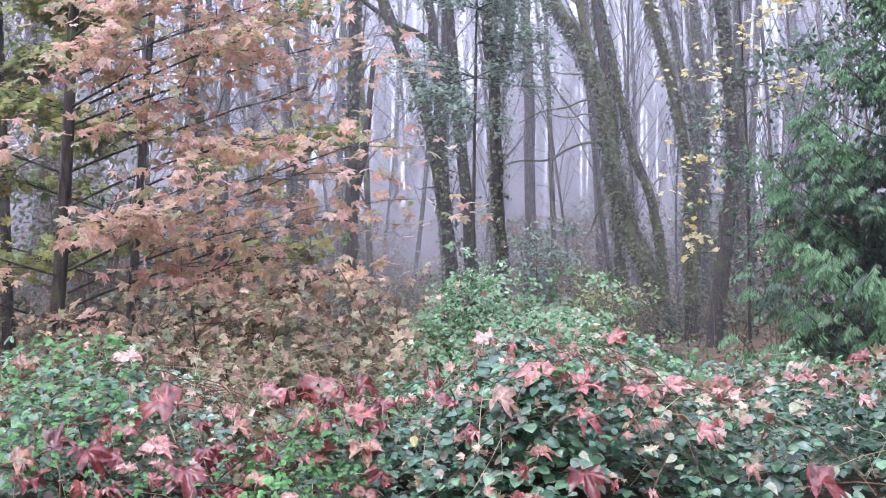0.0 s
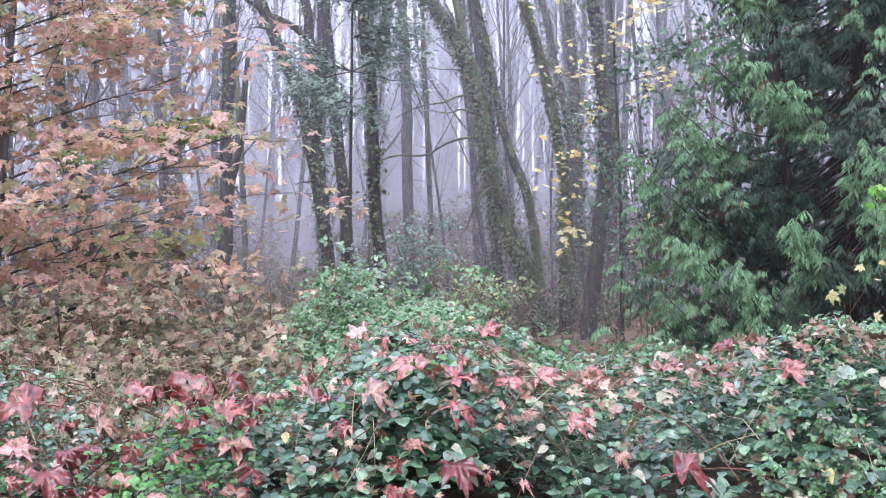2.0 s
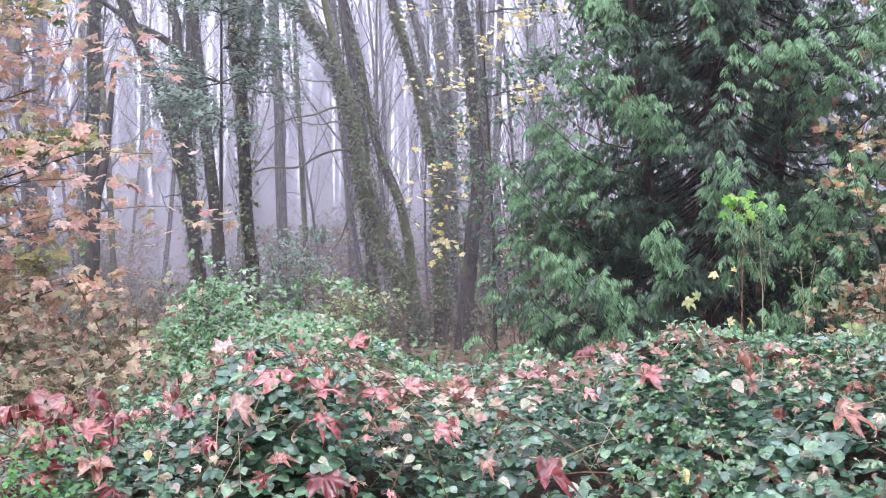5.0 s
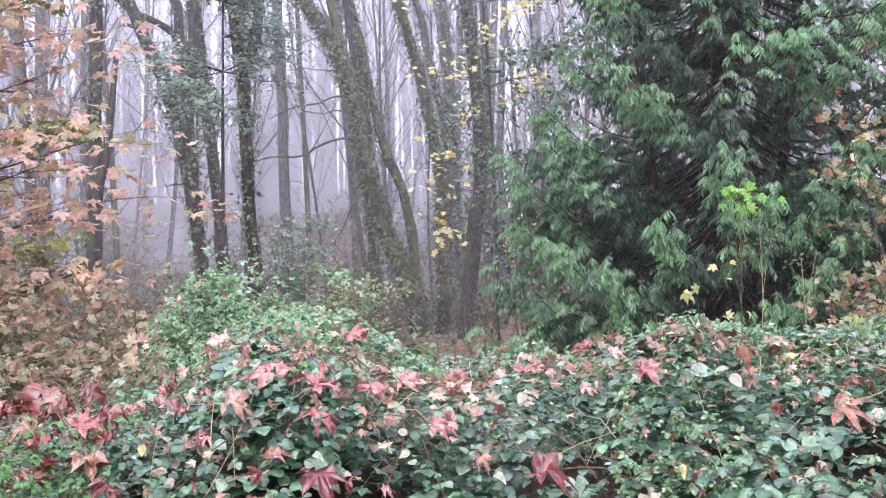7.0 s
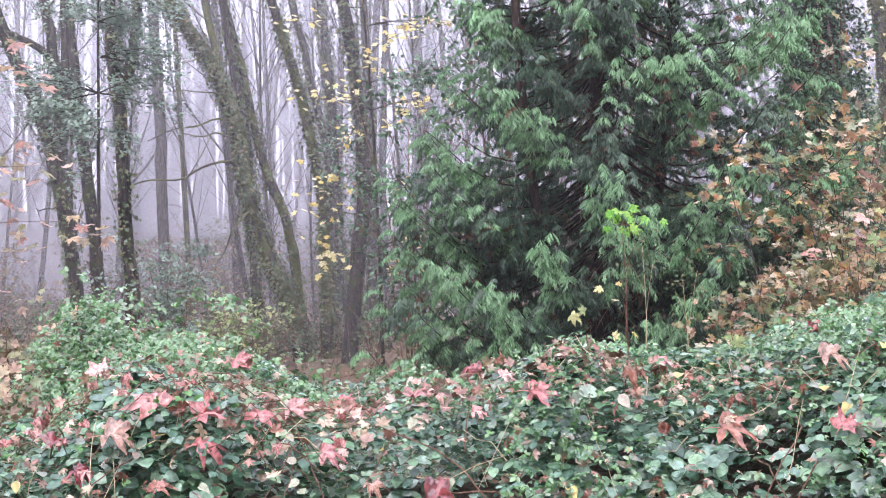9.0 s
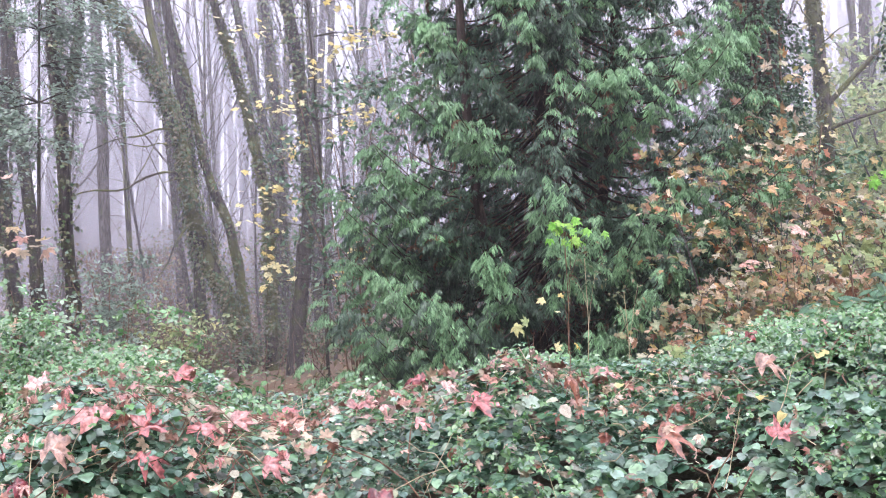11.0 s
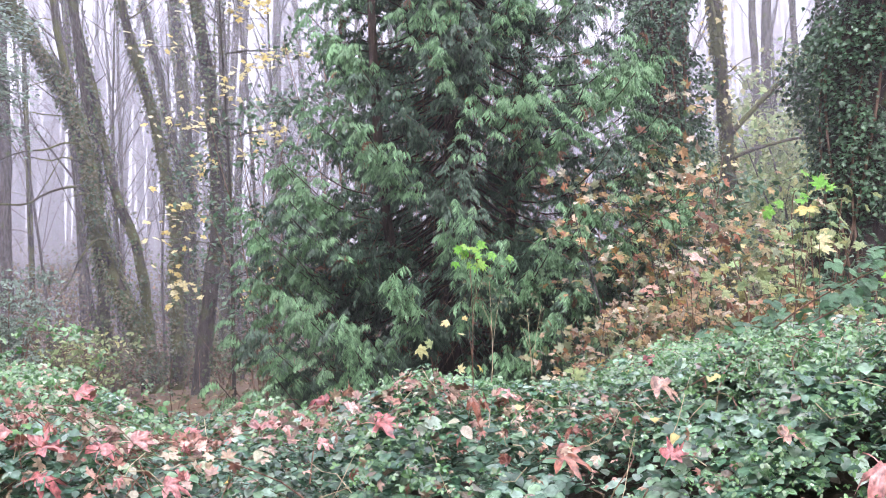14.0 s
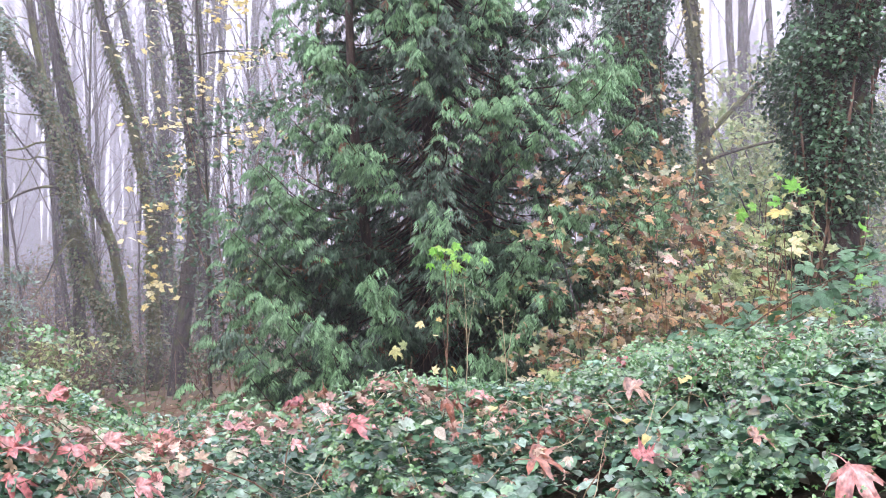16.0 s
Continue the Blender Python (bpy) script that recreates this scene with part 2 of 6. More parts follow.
def leaf_material(name, colours, rough=0.45, see_through=0.25, spots=0.35, spot_scale=40.0, gloss=0.5, wet=0.0, veins=0.0):
    """Each leaf its own colour out of a row of them, blotched, a little light passing through."""
    m, n, l, p = nodes_of(name)
    geo, info, add, frac = n.new("ShaderNodeNewGeometry"), n.new("ShaderNodeObjectInfo"), n.new("ShaderNodeMath"), n.new("ShaderNodeMath")
    frac.operation = "FRACT"
    l.new(geo.outputs["Random Per Island"], add.inputs[0])
    l.new(info.outputs["Random"], add.inputs[1])
    l.new(add.outputs[0], frac.inputs[0])
    r = ramp_node(n, colours)
    l.new(frac.outputs[0], r.inputs["Fac"])
    co, tex, mix = n.new("ShaderNodeTexCoord"), n.new("ShaderNodeTexNoise"), n.new("ShaderNodeMix")
    tex.inputs["Scale"].default_value, tex.inputs["Detail"].default_value = spot_scale, 4
    l.new(co.outputs["Object"], tex.inputs["Vector"])
    mix.data_type, mix.blend_type = "RGBA", "MULTIPLY"
    dark = n.new("ShaderNodeMapRange")
    dark.inputs["From Min"].default_value, dark.inputs["From Max"].default_value = 0.35, 0.65
    dark.inputs["To Min"].default_value, dark.inputs["To Max"].default_value = 1 - spots, 1 + spots * 0.5
    l.new(tex.outputs["Fac"], dark.inputs["Value"])
    mix.inputs["Factor"].default_value = 1.0
    l.new(r.outputs["Color"], mix.inputs["A"])
    l.new(dark.outputs["Result"], mix.inputs["B"])
    broad, patch, mix2 = n.new("ShaderNodeTexNoise"), n.new("ShaderNodeMapRange"), n.new("ShaderNodeMix")
    broad.inputs["Scale"].default_value, broad.inputs["Detail"].default_value = 2.2, 3
    l.new(co.outputs["Object"], broad.inputs["Vector"])
    patch.inputs["From Min"].default_value, patch.inputs["From Max"].default_value = 0.35, 0.65
    patch.inputs["To Min"].default_value, patch.inputs["To Max"].default_value = 0.72, 1.3
    l.new(broad.outputs["Fac"], patch.inputs["Value"])
    mix2.data_type, mix2.blend_type = "RGBA", "MULTIPLY"
    mix2.inputs["Factor"].default_value = 1.0
    l.new(mix.outputs["Result"], mix2.inputs["A"])
    l.new(patch.outputs["Result"], mix2.inputs["B"])
    mix = mix2
    if veins:
        # ribs that fan out from the stalk, paler than the blade between them
        xyz, ang, times, cos, lift, mix3 = n.new("ShaderNodeSeparateXYZ"), n.new("ShaderNodeMath"), n.new("ShaderNodeMath"), n.new("ShaderNodeMath"), n.new("ShaderNodeMapRange"), n.new("ShaderNodeMix")
        ang.operation, times.operation, cos.operation = "ARCTAN2", "MULTIPLY", "COSINE"
        l.new(co.outputs["Object"], xyz.inputs[0])
        l.new(xyz.outputs["X"], ang.inputs[0])
        l.new(xyz.outputs["Y"], ang.inputs[1])
        l.new(ang.outputs[0], times.inputs[0])
        times.inputs[1].default_value = 7.0
        l.new(times.outputs[0], cos.inputs[0])
        lift.inputs["From Min"].default_value, lift.inputs["From Max"].default_value = 0.1, 1.0
        lift.inputs["To Min"].default_value, lift.inputs["To Max"].default_value = 1 - 0.35 * veins, 1 + veins
        l.new(cos.outputs[0], lift.inputs["Value"])
        mix3.data_type, mix3.blend_type = "RGBA", "MULTIPLY"
        mix3.inputs["Factor"].default_value = 1.0
        l.new(mix.outputs["Result"], mix3.inputs["A"])
        l.new(lift.outputs["Result"], mix3.inputs["B"])
        mix = mix3
    l.new(mix.outputs["Result"], p.inputs["Base Color"])
    p.inputs["Roughness"].default_value = rough
    p.inputs["Specular IOR Level"].default_value = gloss
    p.inputs["Coat Weight"].default_value, p.inputs["Coat Roughness"].default_value = wet, 0.12
    bump = n.new("ShaderNodeBump")
    bump.inputs["Strength"].default_value, bump.inputs["Distance"].default_value = 0.5, 0.004
    l.new(tex.outputs["Fac"], bump.inputs["Height"])
    l.new(bump.outputs["Normal"], p.inputs["Normal"])
    tr, sh = n.new("ShaderNodeBsdfTranslucent"), n.new("ShaderNodeMixShader")
    l.new(mix.outputs["Result"], tr.inputs["Color"])
    sh.inputs["Fac"].default_value = see_through
    l.new(p.outputs[0], sh.inputs[1])
    l.new(tr.outputs[0], sh.inputs[2])
    l.new(sh.outputs[0], n["Material Output"].inputs["Surface"])
    return m


def bark_material(name, dark, light, moss=0.3, moss_colour=(0.07, 0.09, 0.025), scale=6.0):
    """Furrowed bark, with moss in patches."""
    m, n, l, p = nodes_of(name)
    co, map_ = n.new("ShaderNodeTexCoord"), n.new("ShaderNodeMapping")
    map_.inputs["Scale"].default_value = (1, 1, 0.22)
    l.new(co.outputs["Object"], map_.inputs["Vector"])
    fur, pat, fine = n.new("ShaderNodeTexNoise"), n.new("ShaderNodeTexNoise"), n.new("ShaderNodeTexNoise")
    fur.inputs["Scale"].default_value, fur.inputs["Detail"].default_value = scale * 5, 6
    pat.inputs["Scale"].default_value, pat.inputs["Detail"].default_value = scale * 0.45, 5
    fine.inputs["Scale"].default_value, fine.inputs["Detail"].default_value = scale * 14, 3
    l.new(map_.outputs["Vector"], fur.inputs["Vector"])
    l.new(co.outputs["Object"], pat.inputs["Vector"])
    l.new(co.outputs["Object"], fine.inputs["Vector"])
    r = ramp_node(n, [dark, light])
    r.color_ramp.elements[0].position, r.color_ramp.elements[1].position = 0.35, 0.68
    l.new(fur.outputs["Fac"], r.inputs["Fac"])
    cover = n.new("ShaderNodeMapRange")
    cover.inputs["From Min"].default_value, cover.inputs["From Max"].default_value = 0.62 - 0.3 * moss, 0.72 - 0.3 * moss
    l.new(pat.outputs["Fac"], cover.inputs["Value"])
    g = ramp_node(n, [tuple(c * 0.5 for c in moss_colour), tuple(c * 1.5 for c in moss_colour)])
    l.new(fine.outputs["Fac"], g.inputs["Fac"])
    mix = n.new("ShaderNodeMix")
    mix.data_type = "RGBA"
    l.new(cover.outputs["Result"], mix.inputs["Factor"])
    l.new(r.outputs["Color"], mix.inputs["A"])
    l.new(g.outputs["Color"], mix.inputs["B"])
    l.new(mix.outputs["Result"], p.inputs["Base Color"])
    p.inputs["Roughness"].default_value = 0.85
    bump = n.new("ShaderNodeBump")
    bump.inputs["Strength"].default_value, bump.inputs["Distance"].default_value = 0.8, 0.02
    l.new(fur.outputs["Fac"], bump.inputs["Height"])
    l.new(bump.outputs["Normal"], p.inputs["Normal"])
    return m


def soil_material(name, colours, scale):
    m, n, l, p = nodes_of(name)
    co, tex, fine, mix = n.new("ShaderNodeTexCoord"), n.new("ShaderNodeTexNoise"), n.new("ShaderNodeTexVoronoi"), n.new("ShaderNodeMath")
    tex.inputs["Scale"].default_value, tex.inputs["Detail"].default_value = scale * 0.25, 8
    fine.inputs["Scale"].default_value = scale * 3
    for t in (tex, fine):
        l.new(co.outputs["Object"], t.inputs["Vector"])
    mix.operation = "MULTIPLY_ADD"
    mix.inputs[1].default_value = 0.35
    l.new(fine.outputs["Distance"], mix.inputs[0])
    l.new(tex.outputs["Fac"], mix.inputs[2])
    r = ramp_node(n, colours)
    l.new(mix.outputs[0], r.inputs["Fac"])
    l.new(r.outputs["Color"], p.inputs["Base Color"])
    p.inputs["Roughness"].default_value = 0.9
    bump = n.new("ShaderNodeBump")
    bump.inputs["Distance"].default_value = 0.03
    l.new(mix.outputs[0], bump.inputs["Height"])
    l.new(bump.outputs["Normal"], p.inputs["Normal"])
    return m


def mist_material(thick):
    """Thin fog: a little of it scatters the daylight, the rest lets everything through."""
    m, n, l, p = nodes_of("mist")
    n.remove(p)
    d, t, s, mix, out = (n.new("ShaderNodeBsdfDiffuse"), n.new("ShaderNodeBsdfTranslucent"), n.new("ShaderNodeMixShader"),
                         n.new("ShaderNodeMixShader"), n["Material Output"])
    clear = n.new("ShaderNodeBsdfTransparent")
    for b in (d, t):
        b.inputs["Color"].default_value = (0.885, 0.88, 0.97, 1)
    l.new(d.outputs[0], s.inputs[1])
    l.new(t.outputs[0], s.inputs[2])
    co, tex, rng_ = n.new("ShaderNodeTexCoord"), n.new("ShaderNodeTexNoise"), n.new("ShaderNodeMapRange")
    tex.inputs["Scale"].default_value, tex.inputs["Detail"].default_value = 0.09, 2
    l.new(co.outputs["Object"], tex.inputs["Vector"])
    rng_.inputs["From Min"].default_value, rng_.inputs["From Max"].default_value = 0.3, 0.7
    rng_.inputs["To Min"].default_value, rng_.inputs["To Max"].default_value = thick * 0.75, thick * 1.25
    l.new(tex.outputs["Fac"], rng_.inputs["Value"])
    l.new(rng_.outputs["Result"], mix.inputs["Fac"])
    l.new(clear.outputs[0], mix.inputs[1])
    l.new(s.outputs[0], mix.inputs[2])
    l.new(mix.outputs[0], out.inputs["Surface"])
    return m


# the palest mint entries paint whitish sky glints on some of the leaves
M_BRAMBLE = leaf_material("glinting_bramble_leaf", [(0.04, 0.085, 0.055), (0.08, 0.165, 0.11), (0.12, 0.24, 0.155), (0.17, 0.29, 0.23), (0.07, 0.155, 0.095), (0.20, 0.36, 0.20), (0.31, 0.44, 0.35), (0.08, 0.175, 0.105), (0.24, 0.41, 0.25), (0.12, 0.245, 0.15), (0.26, 0.17, 0.13), (0.39, 0.50, 0.42), (0.17, 0.31, 0.22), (0.05, 0.115, 0.07), (0.04, 0.09, 0.055), (0.27, 0.45, 0.25), (0.37, 0.48, 0.37), (0.19, 0.35, 0.19)], 0.26, 0.28, gloss=0.65, wet=0.5)
M_SPRIG = leaf_material("young_bramble_leaf", [(0.05, 0.13, 0.05), (0.11, 0.25, 0.085), (0.18, 0.33, 0.13), (0.08, 0.19, 0.08), (0.32, 0.42, 0.27), (0.10, 0.22, 0.10), (0.14, 0.28, 0.11), (0.20, 0.34, 0.15), (0.06, 0.14, 0.06)], 0.25, 0.3, gloss=0.7, wet=0.5)
M_SHOOT = leaf_material("bramble_shoot_leaf", [(0.04, 0.10, 0.05), (0.08, 0.18, 0.09), (0.13, 0.26, 0.13), (0.06, 0.14, 0.075)], 0.4, 0.3, gloss=0.4, wet=0.15)
M_HERB = leaf_material("herb_leaf", [(0.07, 0.2, 0.05), (0.12, 0.30, 0.08), (0.16, 0.34, 0.12)], 0.4, 0.3)
# the last, lightest entry puts pinkish highlights into the leaf colour
M_CRIMSON = leaf_material("crimson_leaf", [(0.13, 0.02, 0.022), (0.26, 0.05, 0.045), (0.17, 0.03, 0.04), (0.36, 0.11, 0.09), (0.20, 0.035, 0.04), (0.46, 0.2, 0.18)], 0.28, 0.12, 0.6, 6, gloss=0.6, wet=0.5, veins=0.22)
M_PINK = leaf_material("pink_leaf", [(0.42, 0.12, 0.12), (0.58, 0.27, 0.24), (0.46, 0.15, 0.15), (0.66, 0.40, 0.35), (0.34, 0.08, 0.085), (0.56, 0.28, 0.22)], 0.3, 0.15, 0.6, 6, gloss=0.6, wet=0.5, veins=0.22)
M_RUST = leaf_material("rust_leaf", [(0.18, 0.065, 0.045), (0.30, 0.12, 0.08), (0.38, 0.19, 0.13), (0.46, 0.29, 0.23)], 0.35, 0.12, 0.55, 6, gloss=0.7, wet=0.3, veins=0.2)
M_CREAM = leaf_material("cream_leaf", [(0.36, 0.40, 0.28), (0.42, 0.37, 0.30), (0.32, 0.38, 0.24)], 0.5, 0.15, 0.35, 25)
M_YELLOW = leaf_material("yellow_leaf", [(0.6, 0.46, 0.12), (0.62, 0.54, 0.24), (0.64, 0.60, 0.34)], 0.45, 0.35, 0.3)
M_MAPLE = leaf_material("autumn_maple_leaf", [(0.76, 0.52, 0.47), (0.78, 0.58, 0.46), (0.65, 0.42, 0.3), (0.65, 0.4, 0.36), (0.68, 0.42, 0.35), (0.54, 0.43, 0.25), (0.73, 0.51, 0.4), (0.58, 0.31, 0.26), (0.67, 0.52, 0.29), (0.7, 0.48, 0.42), (0.5, 0.45, 0.31), (0.68, 0.45, 0.3), (0.43, 0.42, 0.27), (0.5, 0.49, 0.28)], 0.4, 0.55)
M_MAPLE_GREEN = leaf_material("turning_maple_leaf", [(0.16, 0.22, 0.07), (0.26, 0.29, 0.09), (0.34, 0.31, 0.10), (0.18, 0.26, 0.11), (0.40, 0.29, 0.11)], 0.45, 0.38)
M_BROWN = leaf_material("brown_shrub_leaf", [(0.19, 0.13, 0.085), (0.28, 0.20, 0.12), (0.15, 0.16, 0.09), (0.32, 0.19, 0.13), (0.10, 0.08, 0.06), (0.18, 0.20, 0.12), (0.38, 0.28, 0.18)], 0.55, 0.3)
M_SHRUB = leaf_material("vine_maple_leaf", [(0.44, 0.30, 0.20), (0.26, 0.25, 0.13), (0.50, 0.35, 0.27), (0.15, 0.11, 0.08), (0.22, 0.28, 0.15), (0.56, 0.45, 0.32), (0.30, 0.17, 0.13), (0.12, 0.16, 0.09), (0.34, 0.33, 0.18), (0.10, 0.09, 0.06)], 0.5, 0.35)
M_UNDER = leaf_material("undergrowth_leaf", [(0.07, 0.12, 0.06), (0.12, 0.17, 0.08), (0.15, 0.14, 0.075), (0.20, 0.14, 0.09), (0.10, 0.15, 0.09)], 0.5, 0.25)
M_BRIGHT = leaf_material("bright_green_leaf", [(0.16, 0.42, 0.05), (0.22, 0.5, 0.09), (0.3, 0.5, 0.1)], 0.4, 0.4, 0.2)
M_MIXED = leaf_material("mixed_autumn_leaf", [(0.64, 0.56, 0.44), (0.56, 0.33, 0.16), (0.58, 0.50, 0.38), (0.18, 0.30, 0.13), (0.28, 0.18, 0.11), (0.34, 0.32, 0.13), (0.38, 0.15, 0.08), (0.50, 0.36, 0.14), (0.14, 0.24, 0.10), (0.50, 0.28, 0.17), (0.07, 0.13, 0.06), (0.38, 0.35, 0.18), (0.20, 0.08, 0.05), (0.15, 0.10, 0.06), (0.56, 0.50, 0.38), (0.10, 0.20, 0.09), (0.28, 0.14, 0.08)], 0.42, 0.35)
# inner green darkened for the crown's shade; outer green is young growth, also painted lit
M_CEDAR = leaf_material("shaded_cedar_spray", [(0.030, 0.056, 0.038), (0.046, 0.088, 0.055), (0.080, 0.145, 0.085), (0.055, 0.105, 0.064)], 0.5, 0.2, 0.3, 12)
M_CEDAR_TIP = leaf_material("young_lit_cedar_spray", [(0.085, 0.175, 0.085), (0.135, 0.265, 0.125), (0.21, 0.37, 0.18), (0.155, 0.29, 0.145)], 0.5, 0.3, 0.3, 12)
M_CEDAR_DEAD = leaf_material("dead_cedar_spray", [(0.16, 0.08, 0.045), (0.22, 0.12, 0.07), (0.12, 0.06, 0.04)], 0.7, 0.15)
M_IVY = leaf_material("ivy_leaf", [(0.024, 0.056, 0.028), (0.045, 0.10, 0.05), (0.075, 0.155, 0.075), (0.12, 0.20, 0.12), (0.05, 0.11, 0.055), (0.13, 0.22, 0.12)], 0.3, 0.2)
M_IVY_PALE = leaf_material("pale_ivy_leaf", [(0.04, 0.085, 0.03), (0.08, 0.125, 0.045), (0.12, 0.135, 0.06), (0.19, 0.16, 0.08)], 0.4, 0.25)
M_MINT = leaf_material("pale_green_needles", [(0.16, 0.23, 0.17), (0.21, 0.29, 0.22), (0.28, 0.36, 0.29)], 0.5, 0.3)
M_PALEGREEN = leaf_material("pale_yellow_green_leaf", [(0.25, 0.34, 0.14), (0.40, 0.44, 0.22), (0.2, 0.32, 0.13), (0.48, 0.46, 0.2)], 0.5, 0.4)
M_DRYTWIG = bark_material("dry_twig", (0.10, 0.055, 0.035), (0.2, 0.13, 0.09), 0.0)
M_CANE = bark_material("bramble_cane", (0.09, 0.045, 0.03), (0.2, 0.12, 0.08), 0.2, (0.08, 0.11, 0.04), 12)
M_LITTER = leaf_material("leaf_litter", [(0.20, 0.09, 0.06), (0.34, 0.16, 0.12), (0.14, 0.07, 0.05), (0.48, 0.29, 0.23), (0.28, 0.20, 0.12), (0.46, 0.38, 0.27), (0.54, 0.38, 0.33)], 0.4, 0.12, 0.5, wet=0.2)
M_STRAW = bark_material("straw", (0.36, 0.30, 0.18), (0.5, 0.42, 0.28), 0.0, scale=14)
M_BARK = bark_material("mossy_bark", (0.022, 0.018, 0.016), (0.075, 0.062, 0.055), 0.3, (0.055, 0.062, 0.022))
M_BARK_GREEN = bark_material("very_mossy_bark", (0.025, 0.021, 0.017), (0.08, 0.066, 0.05), 0.65, (0.085, 0.092, 0.028))
M_BARK_GREY = bark_material("grey_bark", (0.045, 0.038, 0.038), (0.13, 0.115, 0.115), 0.1)
M_BARK_RED = bark_material("cedar_bark", (0.02, 0.013, 0.011), (0.065, 0.042, 0.034), 0.05)
M_MOSS = leaf_material("moss_tuft", [(0.05, 0.06, 0.018), (0.09, 0.105, 0.03), (0.13, 0.14, 0.04), (0.08, 0.07, 0.03)], 0.8, 0.2)
M_SOIL = soil_material("forest_floor", [(0.02, 0.014, 0.009), (0.06, 0.04, 0.025), (0.13, 0.075, 0.045), (0.09, 0.08, 0.04)], 3.0)
# nearly black, so the bank's inner shade is part of this colour
M_THATCH_SHADE = soil_material("shaded_bramble_thatch", [(0.008, 0.008, 0.005), (0.03, 0.022, 0.014), (0.06, 0.045, 0.03)], 14.0)

# ---------------------------------------------------------------- the bramble bank's shape
CREST = ((-40, 0.95), (-22, 1.07), (-18, 1.18), (-14, 1.20), (-9, 0.98), (-5, 0.94), (0, 1.0), (2, 1.1), (4, 1.13), (7, 1.10), (10, 1.05), (14, 0.95), (18, 1.00),
         (21, 1.05), (25.3, 1.15), (28.5, 1.02), (32, 1.09), (38, 1.22), (43, 1.32), (50, 1.40), (64, 1.4))     # bearing in degrees, height of the bank's crest
BUMPS = [(-0.02, 6.8, 0.34, 0.72), (0.6, 6.3, 0.45, 0.34), (-0.9, 6.3, 0.65, -0.35), (0.9, 5.6, 0.3, 0.05), (2.0, 4.35, 0.3, 0.06), (0.55, 4.05, 0.3, 0.05)]


def bank(x, y):
    """Height of the top of the bramble bank."""
    r = np.hypot(x, y)
    az = np.degrees(np.arctan2(x, y))
    left = np.clip((-7 - az) / 6, 0, 1)
    s = np.clip((r - 3.25 + 0.35 * left) / (1.3 + 1.4 * left), 0, 1)
    back = np.clip((r - 5.3 - 0.75 * np.clip(x - 2.2, 0, 3)) / 2.6, 0, 1)
    top = np.interp(az, [a for a, h in CREST], [h for a, h in CREST])
    h = top * (s * s * (3 - 2 * s)) * (1 - 0.7 * back)
    for bx, by, w, a in BUMPS:
        h = h + a * np.exp(-((x - bx) ** 2 + (y - by) ** 2) / (2 * w * w)) * np.clip(s * 1.4, 0, 1)
    return h + 0.04 * waves(x, y, 3, 4.0) * s


def bank_normal(x, y, e=0.06):
    dx = (bank(x + e, y) - bank(x - e, y)) / (2 * e)
    dy = (bank(x, y + e) - bank(x, y - e)) / (2 * e)
    return unit(np.stack([-dx, -dy, np.ones_like(dx)], -1))


# ---------------------------------------------------------------- ground and fog


def unseen_slope(x, y):
    """An added, unseen slope that shuts the place in behind and beside it and blocks low sky light."""
    d = np.maximum(-y - 7, (np.abs(x - 5) - 34) * (y < 40))
    return 0.8 * np.clip(d, 0, 14)


def ground_height(x, y):
    r = np.hypot(x, y)
    return 0.10 * waves(x, y, 5, 0.5) * np.clip((r - 8) / 6, 0, 1) + 0.055 * np.clip(r - 22, 0, 45) + unseen_slope(x, y)


def build_ground():
    g = Geo()
    a = np.linspace(-50, 60, 150)
    b = np.linspace(-32, 60, 125)
    a = np.concatenate([[-900, -300, -100], a, [140, 400, 900]])
    b = np.concatenate([[-900, -300, -80], b, [90, 160, 400, 900]])
    x, y = np.meshgrid(a, b, indexing="ij")
    v = np.stack([x, y, ground_height(x, y)], -1).reshape(-1, 3)
    n, m = len(a), len(b)
    i, j = np.meshgrid(np.arange(n - 1), np.arange(m - 1), indexing="ij")
    q = np.stack([i * m + j, (i + 1) * m + j, (i + 1) * m + j + 1, i * m + j + 1], -1).reshape(-1, 4)
    ob = new("ground", g.add(v, [q]).mesh("ground"))
    ob.data.materials.append(M_SOIL)
    tagged(ob, "dark forest floor of damp soil and leaf litter", "ground", kind="structure")


def build_mist(radius, thick):
    """One curtain of fog that stands right round the place."""
    g = Geo()
    n = 96
    a = np.linspace(0, 2 * np.pi, n, endpoint=False)
    rr = radius * (1 + 0.02 * np.sin(a * 5 + radius))
    v = np.concatenate([np.stack([rr * np.sin(a), rr * np.cos(a), 0 * a + z], -1) for z in (0.15, 6, 14, 26)])
    i = np.arange(n)
    q = np.concatenate([np.stack([k * n + i, k * n + (i + 1) % n, (k + 1) * n + (i + 1) % n, (k + 1) * n + i], -1) for k in range(3)])
    ob = new("mist", g.add(v, [q]).mesh("mist"))
    ob.data.materials.append(mist_material(thick))
    tagged(ob, "thin pale grey-lilac fog hanging among the trunks", "mist", kind="structure")


build_ground()
for radius, thick in ((8.0, 0.012), (12.4, 0.022), (16.6, 0.055), (21.3, 0.10), (26.5, 0.17), (33.0, 0.29), (41.0, 0.5)):
    build_mist(radius, thick)

# ---------------------------------------------------------------- the bramble bank and what lies on it


def up_turns(n, normal, tilt, heading=None):
    """Leaf turns that face normal more or less."""
    nn = unit(normal + rng.normal(0, tilt, (n, 3)))
    h = rng.normal(0, 1, (n, 3)) if heading is None else heading + rng.normal(0, 0.6, (n, 3))
    return frames(nn, h)


